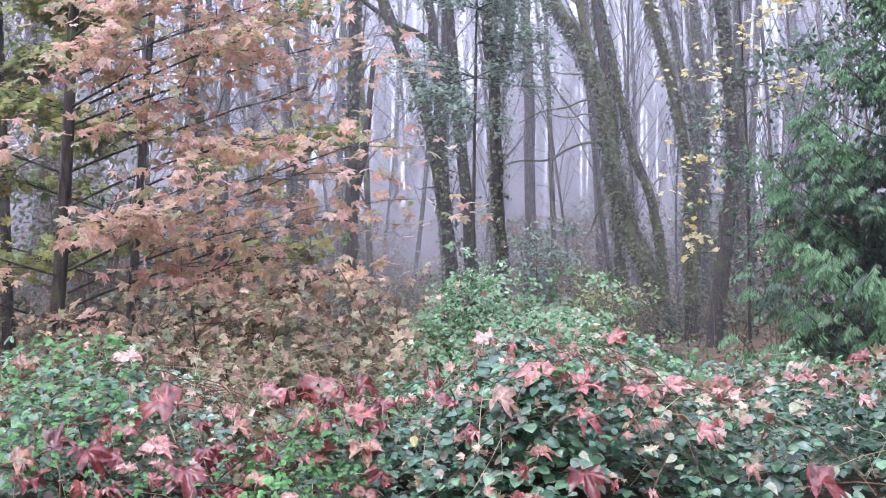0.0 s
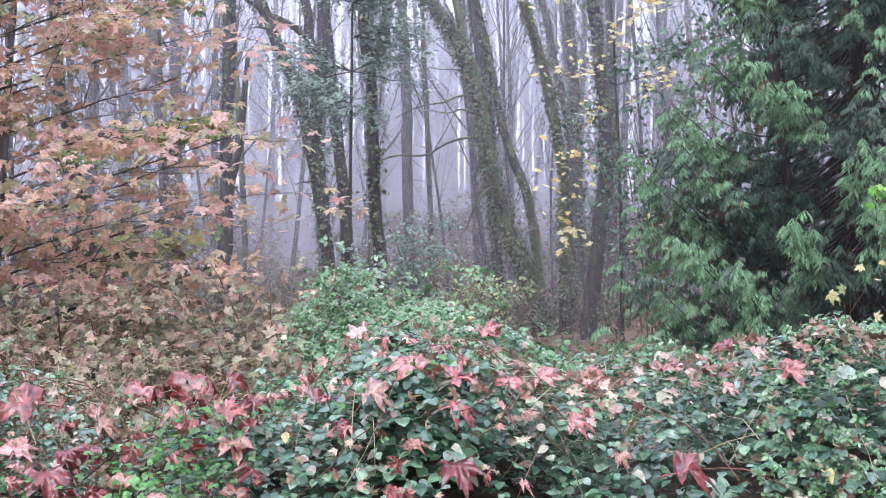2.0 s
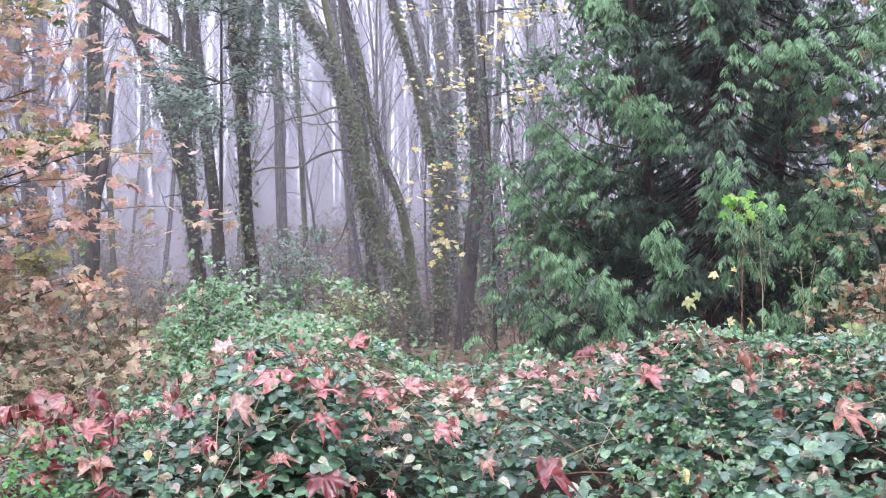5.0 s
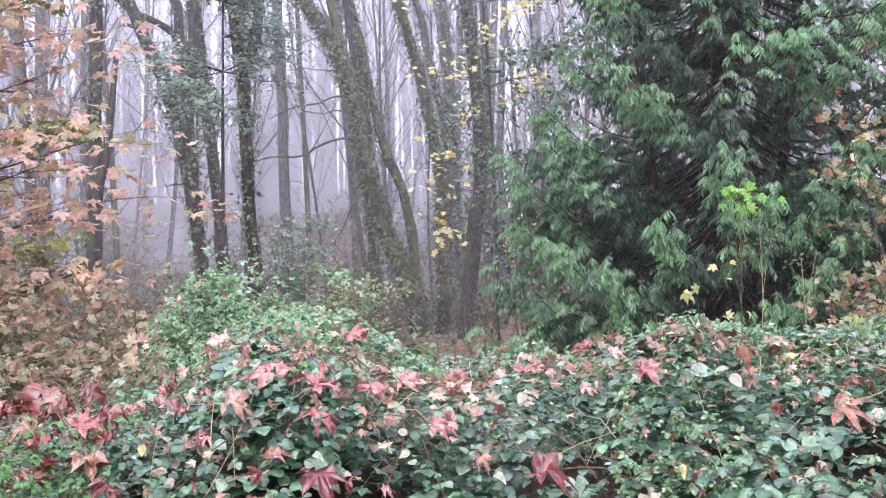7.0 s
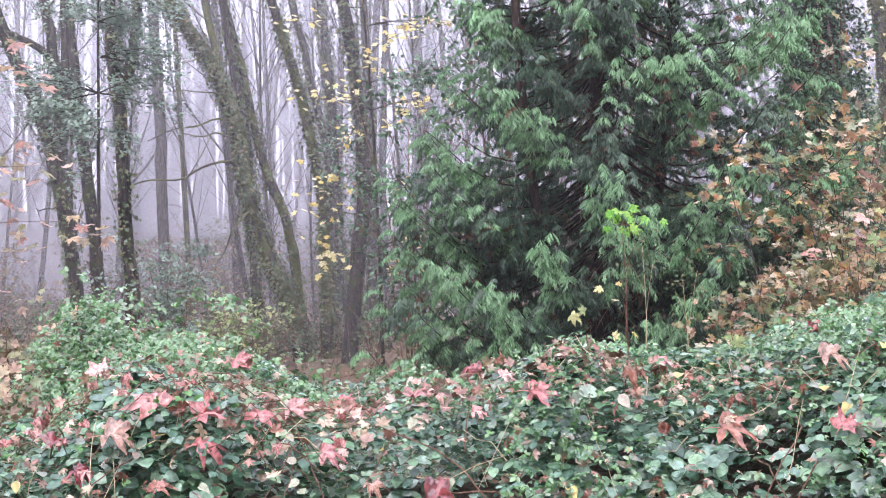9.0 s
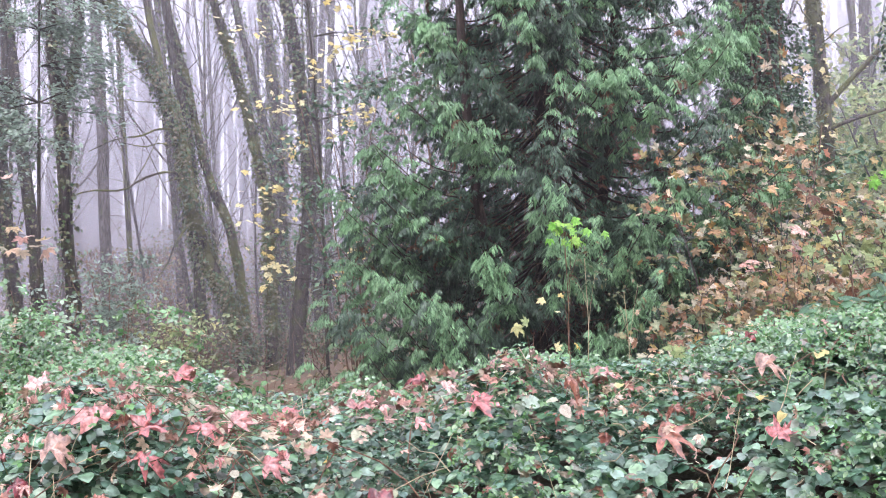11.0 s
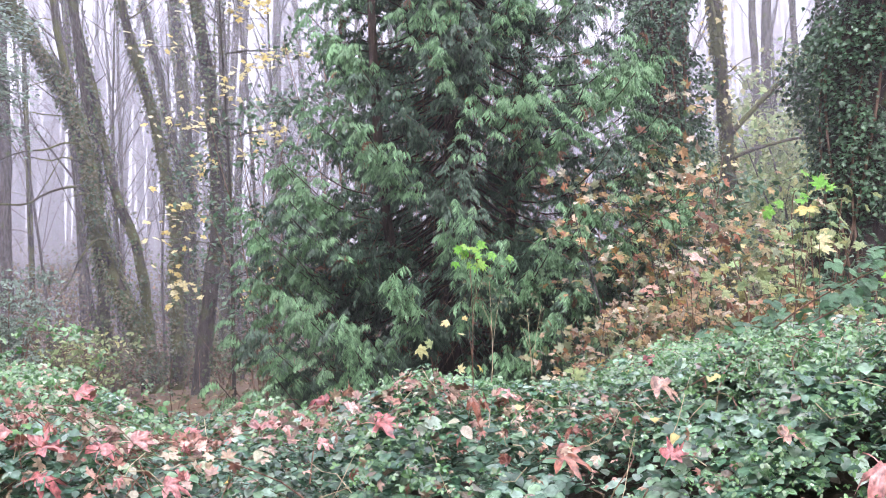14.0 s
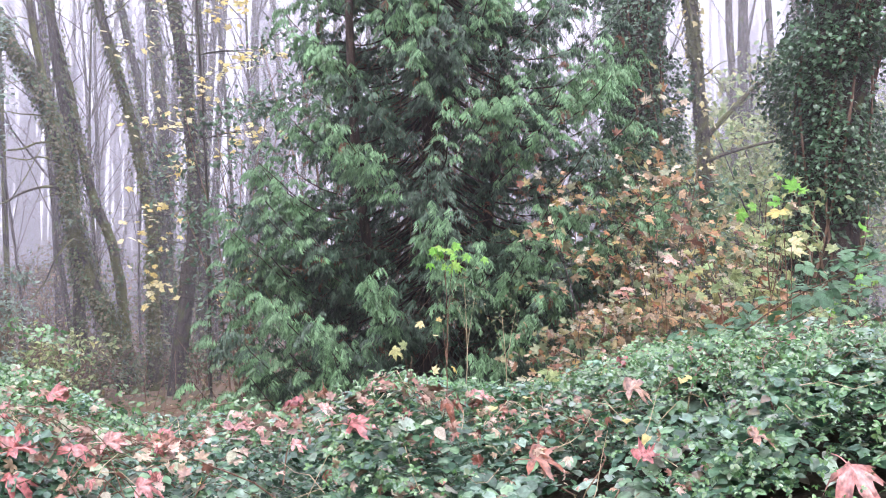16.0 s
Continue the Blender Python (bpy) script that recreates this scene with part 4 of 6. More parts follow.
def trunk_tree(name, line, r0, r1, material, label, category="tree", limbs=(), group="", flare=0.2, ivy=0, ivy_material=None, ivy_size=0.06,
               twigs=0, twig_len=1.2, moss=0):
    """A trunk along line (base last or first), limbs as further lines, ivy leaves on the bark, fine side twigs."""
    p = np.asarray(line, float)
    if p[0][2] > p[-1][2]:
        p = p[::-1]
    foot = p[0].copy()
    foot[2] = ground_height(np.array(foot[0]), np.array(foot[1])) - 0.05
    step = p[0] - foot
    p = np.concatenate([[foot], p]) if step[2] > 0.15 else np.concatenate([[foot], p[1:]])
    over = p[-1] + (p[-1] - p[-2]) / np.linalg.norm(p[-1] - p[-2]) * 3.5       # it goes on above
    p = np.concatenate([p, [over]])
    tree = thing(name, tuple(foot), label, category, group)
    full = spline(p, 34)
    full[1:, :2] += np.cumsum(rng.normal(0, 0.02, (33, 2)), axis=0) * 0.6
    g = Geo()
    tube(g, full, r0, r1, 12, 0.08, flare)
    stem = part("trunk", g, material, tree)
    for lim, lr in limbs:
        g = Geo()
        tube(g, spline(lim, 14), lr, lr * 0.45, 8, 0.05)
        part("limb", g, material, stem)
    for k in range(twigs):
        i = rng.integers(8, 32)
        a = rng.uniform(0, 6.28)
        g = Geo()
        tube(g, branch_line(full[i], (math.cos(a), math.sin(a), rng.uniform(-0.2, 0.7)), twig_len * rng.uniform(0.4, 1.2), 9, rng.uniform(-0.1, 0.3), 0.3), 0.014, 0.004, 5)
        part("branch", g, material, stem)
    if moss:
        i = rng.integers(0, 32, moss)
        u = rng.uniform(0, 1, (moss, 1))
        c = full[i] * (1 - u) + full[i + 1] * u
        a = rng.uniform(0, 2 * np.pi, moss)
        d = np.stack([np.cos(a), np.sin(a), 0 * a], -1)
        k = waves(c[:, 2] * 2.2 + a, a * 1.7, 5, 1.6) > -0.5
        pos = (c + d * ((r0 + (r1 - r0) * i / 33) * 0.97)[:, None])[k]
        g = Geo()
        scatter(g, SMALL, pos, up_turns(k.sum(), d[k] * 0.4 + np.array([0, 0, 0.6]), 0.5, d[k] + np.array([[0, 0, -0.5]])), rng.uniform(0.03, 0.075, k.sum()))
        part("moss", g, M_MOSS, tree, "shaggy green moss", "stuff")
    if ivy:
        ivy = int(ivy * 1.4)
        i = rng.integers(1, 30, ivy)
        u = rng.uniform(0, 1, (ivy, 1))
        c = full[i] * (1 - u) + full[np.minimum(i + 1, 33)] * u
        a = rng.uniform(0, 2 * np.pi, ivy)
        rad = (r0 + (r1 - r0) * i / 33) * 1.05
        d = np.stack([np.cos(a), np.sin(a), 0 * a], -1)
        k = waves(c[:, 2] * 1.2 + a, a * 1.5, int(r0 * 1000), 1.5) > -0.35
        pos = (c + d * (rad + np.abs(rng.normal(0.0, 0.065, ivy)))[:, None])[k]
        t = up_turns(k.sum(), d[k] + np.array([0, 0, 0.5]), 0.35, np.array([[0, 0, -1.0]]))
        g = Geo()
        scatter(g, IVY, pos, t, ivy_size * rng.uniform(0.5, 1.3, k.sum()))
        part("ivy", g, ivy_material or M_IVY_PALE, tree, "climbing ivy leaves", "stuff")
    return tree, full


MAIN = "mossy dark trunk of a tall bare tree in fog"
trunk_tree("tree", [(-1.19, 17.0, 5.87), (-0.8, 17.0, 4.85), (-0.33, 17.0, 3.66), (-0.08, 17.0, 2.55), (0.09, 17.0, 1.61), (0.18, 17.0, 0.58)],
           0.104, 0.064, M_BARK, "leaning dark mossy trunk of a bare tree", ivy=1350, twigs=5,
           limbs=[([(-0.15, 17.0, 2.9), (0.02, 16.9, 3.9), (0.0, 16.9, 6.5)], 0.07)])
trunk_tree("tree", [(-0.31, 17.4, 5.98), (-0.14, 17.4, 4.75), (-0.03, 17.4, 3.01), (0.1, 17.4, 1.52), (0.14, 17.4, 0.56)], 0.088, 0.064, M_BARK, MAIN, ivy=750, twigs=4)
trunk_tree("tree", [(0.08, 18.0, 6.13), (0.19, 18.0, 4.68), (0.33, 18.0, 2.87), (0.49, 18.0, 1.07), (0.52, 18.0, 0.52)], 0.104, 0.072, M_BARK, MAIN, ivy=750, twigs=4,
           limbs=[([(0.2, 18, 4.4), (-0.3, 17.9, 4.95), (-0.8, 17.8, 5.2), (-1.4, 17.7, 5.6)], 0.07)])
trunk_tree("tree", [(0.67, 16.0, 5.62), (0.71, 16.0, 4.66), (0.77, 16.0, 4.02), (0.79, 16.0, 2.97), (0.82, 16.0, 1.77), (0.87, 16.0, 0.64)], 0.104, 0.048, M_BARK,
           "forked dark trunk with ivy, its pale green sprays hanging", ivy=1050, twigs=4, limbs=[([(0.77, 16.0, 4.0), (0.93, 16.0, 4.66), (1.0, 16.0, 5.62), (1.05, 16, 8)], 0.08)])
trunk_tree("tree", [(1.91, 26.0, 8.14), (1.97, 26.0, 4.75), (2.04, 26.0, 0.31)], 0.136, 0.096, M_BARK_GREY, "straight grey trunk fading into the fog", twigs=3)
trunk_tree("tree", [(1.45, 18.5, 6.25), (1.77, 18.5, 5.69), (2.28, 18.5, 4.95), (2.64, 18.5, 4.02), (2.79, 18.5, 3.0), (3.03, 18.5, 2.07), (3.4, 18.5, 1.24), (3.6, 18.5, 0.5), (3.72, 18.5, 0.0)],
           0.15, 0.075, M_BARK_GREEN, "thick leaning trunk wrapped in moss and ivy", ivy=6500, ivy_size=0.055, moss=6000, twigs=6, twig_len=0.8,
           limbs=[([(2.45, 18.5, 4.58), (2.28, 18.5, 5.42), (2.14, 18.5, 6.25), (2.0, 18.5, 8)], 0.07), ([(2.7, 18.4, 4.0), (2.3, 18.3, 4.02), (2.0, 18.1, 3.88), (1.6, 18.0, 3.8), (1.2, 17.9, 3.6)], 0.02),
                  ([(2.75, 18.4, 3.2), (2.45, 18.2, 3.33), (2.0, 18.0, 3.2), (1.7, 18.0, 3.02), (1.2, 17.9, 3.0), (0.8, 17.8, 2.85)], 0.024), ([(2.65, 18.4, 3.7), (2.3, 18.2, 3.78), (2.05, 18.0, 3.7), (1.7, 18.0, 3.75)], 0.015),
                  ([(2.95, 18.4, 2.5), (2.75, 18.2, 2.5), (2.5, 18.1, 2.2), (2.35, 18.1, 1.85), (2.1, 18.0, 1.55)], 0.02)])
trunk_tree("tree", [(2.59, 20.0, 6.63), (2.77, 20.0, 5.42), (2.95, 20.0, 4.02), (3.09, 20.0, 2.01), (3.22, 20.0, 0.2)], 0.104, 0.068, M_BARK, MAIN, ivy=2100, twigs=4)
trunk_tree("tree", [(3.12, 20.0, 4.42), (3.32, 20.0, 3.42), (3.57, 20.0, 2.81), (3.77, 20.0, 2.11), (3.85, 20.0, 1.41), (3.89, 20.0, 0.1)], 0.104, 0.048, M_BARK_GREEN,
           "slim curved trunk bending away from its neighbour", ivy=750, twigs=3)
trunk_tree("tree", [(3.25, 19.0, 6.38), (3.63, 19.0, 5.04), (3.97, 19.0, 3.61), (4.14, 19.0, 2.47), (4.18, 19.0, 0.08)], 0.104, 0.060, M_BARK_GREEN, "leaning trunk furred with green moss and ivy", moss=3000, ivy=2200, twigs=5)
trunk_tree("tree", [(3.96, 21.0, 6.88), (4.23, 21.0, 5.62), (4.65, 21.0, 3.72), (4.75, 21.0, -0.08)], 0.088, 0.056, M_BARK, MAIN, ivy=1800, twigs=5)
trunk_tree("tree", [(4.84, 22.0, 7.13), (4.98, 22.0, 5.81), (5.09, 22.0, 3.16), (5.12, 22.0, 0)], 0.112, 0.080, M_BARK, MAIN, ivy=2700, twigs=6)
trunk_tree("tree", [(4.08, 17.0, 5.87), (4.27, 17.0, 4.68), (4.34, 17.0, 2.97), (4.23, 17.0, 1.78), (4.1, 17.0, 0)], 0.120, 0.076, M_BARK, MAIN, ivy=1800, twigs=6)
trunk_tree("tree", [(5.96, 23.0, 7.38), (6.1, 23.0, 4.38), (6.07, 23.0, 0)], 0.104, 0.072, M_BARK, MAIN, ivy=1200, twigs=5)
trunk_tree("tree", [(7.32, 26.0, 8.14), (7.19, 26.0, 4.75), (7.13, 26.0, 0.05)], 0.088, 0.064, M_BARK_GREY, "slim grey trunk fading into the fog", twigs=5)
trunk_tree("tree", [(8.66, 28.0, 8.64), (8.77, 28.0, 4.99), (8.8, 28.0, 0)], 0.080, 0.056, M_BARK_GREY, "slim grey trunk fading into the fog", twigs=5)
trunk_tree("tree", [(-1.3, 18.0, 6.13), (-1.37, 18.0, 4.68), (-1.44, 18.0, 2.6), (-1.53, 18.0, 0.71)], 0.120, 0.080, M_BARK, MAIN, ivy=1050, twigs=5,
           limbs=[([(-1.44, 18, 2.4), (-1.25, 17.9, 3.2), (-1.1, 17.9, 4.6)], 0.08)])
trunk_tree("tree", [(-3.65, 16.0, 5.62), (-3.53, 16.0, 3.54), (-3.08, 16.0, 0.97)], 0.096, 0.064, M_BARK, MAIN, ivy=450, twigs=5)
trunk_tree("tree", [(-3.78, 24.0, 7.64), (-3.42, 24.0, 4.74), (-3.18, 24.0, 0.89)], 0.136, 0.096, M_BARK_GREY, "straight grey trunk fading into the fog", twigs=4)
trunk_tree("tree", [(11.63, 14.11, 6.82), (11.72, 14.1, 5.92), (11.83, 14.1, 4.65), (11.9, 14.13, 3.3), (11.96, 14.21, 0.3)], 0.128, 0.088, M_BARK_GREEN,
           "moss-coated trunk with two low side branches", ivy=375, ivy_material=M_YELLOW, ivy_size=0.11, twigs=9, twig_len=1.3, moss=5200,
           limbs=[([(11.9, 14.09, 4.1), (12.21, 13.92, 4.47), (12.61, 13.7, 4.92), (12.93, 13.53, 5.19), (13.4, 13.3, 5.9)], 0.046),
                  ([(11.89, 14.11, 3.7), (12.29, 13.91, 3.86), (12.86, 13.62, 4.01), (13.4, 13.5, 4.0)], 0.034),
                  ([(11.7, 14.1, 5.6), (11.45, 14.0, 6.3), (11.2, 13.9, 7.0)], 0.04)])


def far_tree(height, r, seed, bark=None, bow=0.0, limbs=18):
    """A bare forest tree: a long slim trunk, steep limbs, fine twigs."""
    tree = thing("forest_tree", (0, 0, 0), "tall slim bare tree standing grey in the fog", "tree", "trees in the fog")
    lean = rng.normal(0, 0.03, 2)
    s = np.linspace(0, 1, 16)
    line = np.stack([lean[0] * height * s + bow * (1 - s) ** 2 + 0.12 * np.sin(s * 5 + seed), lean[1] * height * s + 0.1 * np.sin(s * 4 + 2 * seed), height * s - 0.1], -1)
    g = Geo()
    tube(g, line, r, r * 0.35, 9, 0.06, 0.25)
    part("trunk", g, bark or M_BARK_GREY, tree)
    g = Geo()
    for k in range(limbs):
        i = rng.integers(3, 15)
        a = rng.uniform(0, 6.28)
        up = rng.uniform(0.8, 2.6)
        lim = branch_line(line[i], (math.cos(a), math.sin(a), up), rng.uniform(1.2, 3.6), 8, -0.1, 0.08)
        tube(g, lim, r * 0.28, r * 0.08, 4)
        for q in range(3):
            b = a + rng.normal(0, 0.8)
            tube(g, branch_line(lim[rng.integers(3, 8)], (math.cos(b), math.sin(b), rng.uniform(0.2, 1.8)), rng.uniform(0.4, 1.5), 5, 0, 0.1), r * 0.09, 0.005, 3)
    part("branchwork", g, bark or M_BARK_GREY, tree, kind="stuff")
    return tree


def forest():
    kinds = [far_tree(h, r, i) for i, (h, r) in enumerate(((15, 0.10), (16, 0.125), (14, 0.08), (17, 0.15), (13, 0.065), (15, 0.11), (12, 0.045), (13, 0.055)))]
    done = []
    placed = 0
    for k in range(3000):
        a, d = radians(-32 + 90 * ((k * 0.618034) % 1.0) + rng.normal(0, 0.3)), math.sqrt(rng.uniform(22.5 ** 2, 62 ** 2))
        x, y = d * math.sin(a), d * math.cos(a)
        if any((x - u) ** 2 + (y - w) ** 2 < 1.0 for u, w in done):
            continue
        done.append((x, y))
        m = pose(x, y, float(ground_height(np.array(x), np.array(y))) - 0.05, rng.normal(0, 2.0), rng.normal(0, 2.0), rng.uniform(0, 360))
        if placed < len(kinds):
            kinds[placed].matrix_basis = m
        else:
            copy_thing(kinds[int(rng.integers(0, len(kinds)))], m)
        placed += 1
        if placed >= 250:
            break


forest()


def far_woods():
    """The rest of the wood, too deep in the fog to tell tree from tree."""
    woods = thing("far_woods", (10, 52, 0), "dim far woodland dissolving in fog", "woodland", kind="stuff")
    g = Geo()
    for k in range(540):
        a, d = radians(-34 + 94 * ((k * 0.618034) % 1.0)), rng.uniform(44, 70)
        x, y = d * math.sin(a), d * math.cos(a)
        z = float(ground_height(np.array(x), np.array(y))) - 0.1
        h = rng.uniform(9, 16)
        tube(g, branch_line((x, y, z), (rng.normal(0, 0.05), rng.normal(0, 0.05), 1), h, 6, 0, 0.03), rng.uniform(0.07, 0.19), 0.05, 5)
    part("trunkwork", g, M_BARK_GREY, woods, kind="stuff")
    n = 26000
    x, y = polar(n, -34, 60, 42, 66)
    top = 1.5 + 1.7 * waves(x, y, 44, 0.5) + 2.2 * np.clip((4 - np.degrees(np.arctan2(x, y))) / 12, 0, 1)
    z = ground_height(x, y) + rng.uniform(0, 1, n) ** 1.7 * np.clip(top, 0.4, 6)
    g = Geo()
    scatter(g, SMALL, np.stack([x, y, z], -1), up_turns(n, np.array([[0, -0.5, 0.6]]) + np.zeros((n, 3)), 0.6), rng.uniform(0.25, 0.6, n))
    part("leafage", g, M_BROWN, woods, kind="stuff")


far_woods()


def slim_trees():
    """Thin bare trees and saplings between the trunks, some bowed."""
    kind = [far_tree(h, r, 20 + i, bark, bow, limbs) for i, (h, r, bark, bow, limbs) in enumerate((
        (8, 0.035, M_BARK_GREY, 0, 16), (9, 0.045, M_BARK, 0.3, 20), (7, 0.03, M_BARK_GREY, -0.3, 14), (12, 0.06, M_BARK, 0.5, 18), (12, 0.05, M_BARK_GREY, 0.3, 18), (13, 0.07, M_BARK_GREEN, 0.7, 16)))]
    for i in range(42):
        a, d = radians(-25 + 58 * ((i * 0.618034) % 1.0) + rng.normal(0, 0.5)), rng.uniform(19, 29)
        x, y = d * math.sin(a), d * math.cos(a)
        m = pose(x, y, float(ground_height(np.array(x), np.array(y))) - 0.05, rng.normal(0, 2), rng.normal(-2, 2), rng.normal(0, 50))
        if i < len(kind):
            kind[i].matrix_basis = m
        else:
            copy_thing(kind[i % len(kind)], m)


slim_trees()


def leafy(name, label, category, at, stems, spread, height, leaves, shapes, leaf, material, bark, low=0.15, flat=0.5, group="", stem_r=0.012, single=0, joined_stems=False):
    """A shrub or young tree: several stems from one foot, side shoots, leaves in layers along them."""
    x, y = at
    z = float(ground_height(np.array(x), np.array(y)))
    root = thing(name, (x, y, z - 0.03), label, category, group)
    ends = []
    wood = Geo()
    for k in range(stems):
        a = 2.4 * k + rng.uniform(-0.4, 0.4)
        h = height * rng.uniform(0.65, 1.0)
        sp = spread * rng.uniform(0.4, 1.0)
        top = (x + math.cos(a) * sp, y + math.sin(a) * sp, z + h)
        line = spline([(x + 0.05 * math.cos(a), y + 0.05 * math.sin(a), z - 0.03), (x + math.cos(a) * sp * 0.35, y + math.sin(a) * sp * 0.35, z + h * 0.55), top], 14)
        line[1:] += np.cumsum(rng.normal(0, 0.012, (13, 3)), axis=0)
        g = wood if joined_stems else Geo()
        tube(g, line, stem_r, stem_r * 0.3, 6, 0.03)
        if not joined_stems:
            part("stem", g, bark, root)
        g = wood if joined_stems else Geo()
        for q in range(9):
            i = rng.integers(3, 14)
            b = rng.uniform(0, 6.28)
            s = branch_line(line[i], (math.cos(b), math.sin(b), rng.uniform(-0.1, 0.7)), spread * rng.uniform(0.3, 0.75), 6, 0.15, 0.12)
            tube(g, s, stem_r * 0.4, 0.002, 3)
            ends += [s[j] for j in (2, 3, 4, 5)] + [s[5]]
        if not joined_stems:
            part("brushwood", g, bark, root, kind="stuff")
        ends += [line[j] for j in (9, 11, 13)]
    if joined_stems:
        part("brushwood", wood, bark, root, kind="stuff")
    ends = np.array([e for e in ends if e[2] > z + low])
    pos = ends[rng.integers(0, len(ends), leaves)] + rng.normal(0, 1, (leaves, 3)) * np.array([1, 1, 0.5]) * leaf * 1.3
    turn = up_turns(leaves, np.array([[0, -0.45, 0.75]]) + np.zeros((leaves, 3)), flat)
    size = leaf * rng.uniform(0.55, 1.2, leaves)
    order = np.argsort(pos[:, 1])
    first, rest = order[:single], order[single:]
    for k, s in enumerate(shapes):
        g = Geo()
        w = rest[k::len(shapes)]
        if len(w):
            scatter(g, s, pos[w], turn[w], size[w])
            part("foliage", g, material, root, kind="stuff")
    if single:
        meshes = []
        for s in shapes:
            me = Geo().add(s[0], s[1]).mesh("leaf")
            me.materials.append(material)
            meshes.append(me)
        leaf_parts(root, "leaf", meshes, pos[first], turn[first], size[first])
    return root


def maple(name, label, line, r0, r1, branches, leaf, material, n_leaf, single=300):
    """A young maple: a slim trunk, long level branches with forked ends, leaves held in flat sprays."""
    p = spline(np.asarray(line[::-1]), 26)
    tree = thing(name, tuple(p[0]), label, "maple tree")
    g = Geo()
    tube(g, p, r0, r1, 10, 0.03, 0.3)
    part("trunk", g, M_BARK, tree)
    pts, boughs = [], []
    for start, end, r in branches:
        start, end = np.array(start), np.array(end)
        length = np.linalg.norm(end - start)
        s = branch_line(start, end - start + np.array([0, 0, 0.08 * length]), length, 14, 0.08, 0.06)
        g = Geo()
        tube(g, s, r, 0.004, 6)
        boughs.append(part("branch", g, M_BARK, tree))
        b = len(boughs) - 1
        g = Geo()
        pts += [(s[j], b) for j in (7, 9, 11, 12, 13)]
        d0 = unit(end - start)
        for q in range(9):
            i = rng.integers(3, 14)
            d = d0 + rng.normal(0, 0.7, 3) * np.array([1, 1, 0.35])
            t = branch_line(s[i], d, length * rng.uniform(0.15, 0.42), 8, 0.12, 0.1)
            tube(g, t, r * 0.35, 0.002, 4)
            pts += [(t[j], b) for j in (3, 4, 5, 6, 7, 7)]
        part("brushwood", g, M_BARK, boughs[b], kind="stuff")
    c = np.array([q[0] for q in pts])
    pick = rng.integers(0, len(c), n_leaf)
    pos = c[pick] + rng.normal(0, 1, (n_leaf, 3)) * np.array([0.13, 0.13, 0.05])
    pos[:, 2] -= 0.04
    turn = up_turns(n_leaf, np.array([[0, -0.35, 0.8]]) + np.zeros((n_leaf, 3)), 0.33, np.array([[0.1, -0.5, -0.6]]))
    size = leaf * rng.uniform(0.5, 1.15, n_leaf)
    order = np.argsort(pos[:, 1])
    first, rest = order[:single], order[single:]
    for k, s in enumerate(MAPLES):
        g = Geo()
        w = rest[k::4]
        scatter(g, s, pos[w], turn[w], size[w])
        part("foliage", g, material, tree, kind="stuff")
    meshes = []
    for s in MAPLES:
        me = Geo().add(s[0], s[1]).mesh("leaf")
        me.materials.append(material)
        meshes.append(me)
    leaf_parts([boughs[pts[pick[i]][1]] for i in first], "leaf", meshes, pos[first], turn[first], size[first])
    return tree


def rising(trunk_x, trunk_y, ends, lift=0.55, r=0.012):
    """Branches that leave the trunk below and climb to their ends."""
    return [((trunk_x, trunk_y, max(z - lift * abs(x - trunk_x) / 1.6, 0.5)), (x, y, z), r) for x, y, z in ends]


maple("maple_tree", "young maple with salmon and orange autumn leaves on long level branches",
      [(-2.85, 9.0, 5.6), (-2.92, 9.0, 3.86), (-2.96, 9.0, 3.37), (-3.0, 9.0, 2.46), (-3.05, 9.0, 1.56), (-3.11, 9.0, 0.7), (-3.14, 9.0, -0.05)], 0.062, 0.028,
      rising(-3.0, 9.0, [(-1.2, 8.6, 3.8), (-0.75, 9.2, 3.35), (-0.45, 8.6, 2.45), (-0.9, 8.4, 2.15), (-0.6, 8.7, 1.95), (-1.3, 8.2, 1.55), (-1.1, 8.8, 1.3), (-1.6, 8.0, 2.1),
                         (-1.6, 8.4, 3.2), (-4.2, 8.6, 2.6), (-4.0, 8.3, 1.7), (-0.9, 9.3, 4.2), (-3.9, 8.4, 1.3), (-1.9, 8.3, 2.8), (-2.0, 8.2, 3.6), (-2.2, 8.1, 1.9), (-1.0, 9.0, 2.9), (-2.1, 8.5, 4.2), (-1.5, 8.5, 2.45), (-1.2, 8.6, 3.3), (-0.7, 8.9, 3.75), (-1.9, 8.3, 3.95), (-1.4, 8.2, 1.8), (-2.4, 8.2, 3.2), (-0.6, 8.8, 1.5)]),
      0.09, M_MAPLE, 2900)
maple("maple_tree", "slender second maple with yellowing green leaves",
      [(-2.75, 11.0, 6.0), (-2.81, 11.0, 4.37), (-2.88, 11.0, 3.37), (-2.96, 11.0, 2.21), (-3.05, 11.0, 0.94), (-3.1, 11.0, -0.05)], 0.05, 0.02,
      rising(-2.9, 11.0, [(-4.6, 10.6, 4.3), (-5.0, 10.6, 3.4), (-4.9, 10.4, 2.5), (-4.8, 10.5, 1.8), (-1.4, 10.8, 3.9), (-1.2, 10.8, 2.8), (-1.4, 10.6, 1.7), (-4.2, 10.8, 5.0), (-3.9, 10.2, 3.0), (-3.7, 10.3, 3.9)]),
      0.09, M_MAPLE_GREEN, 2700, 200)
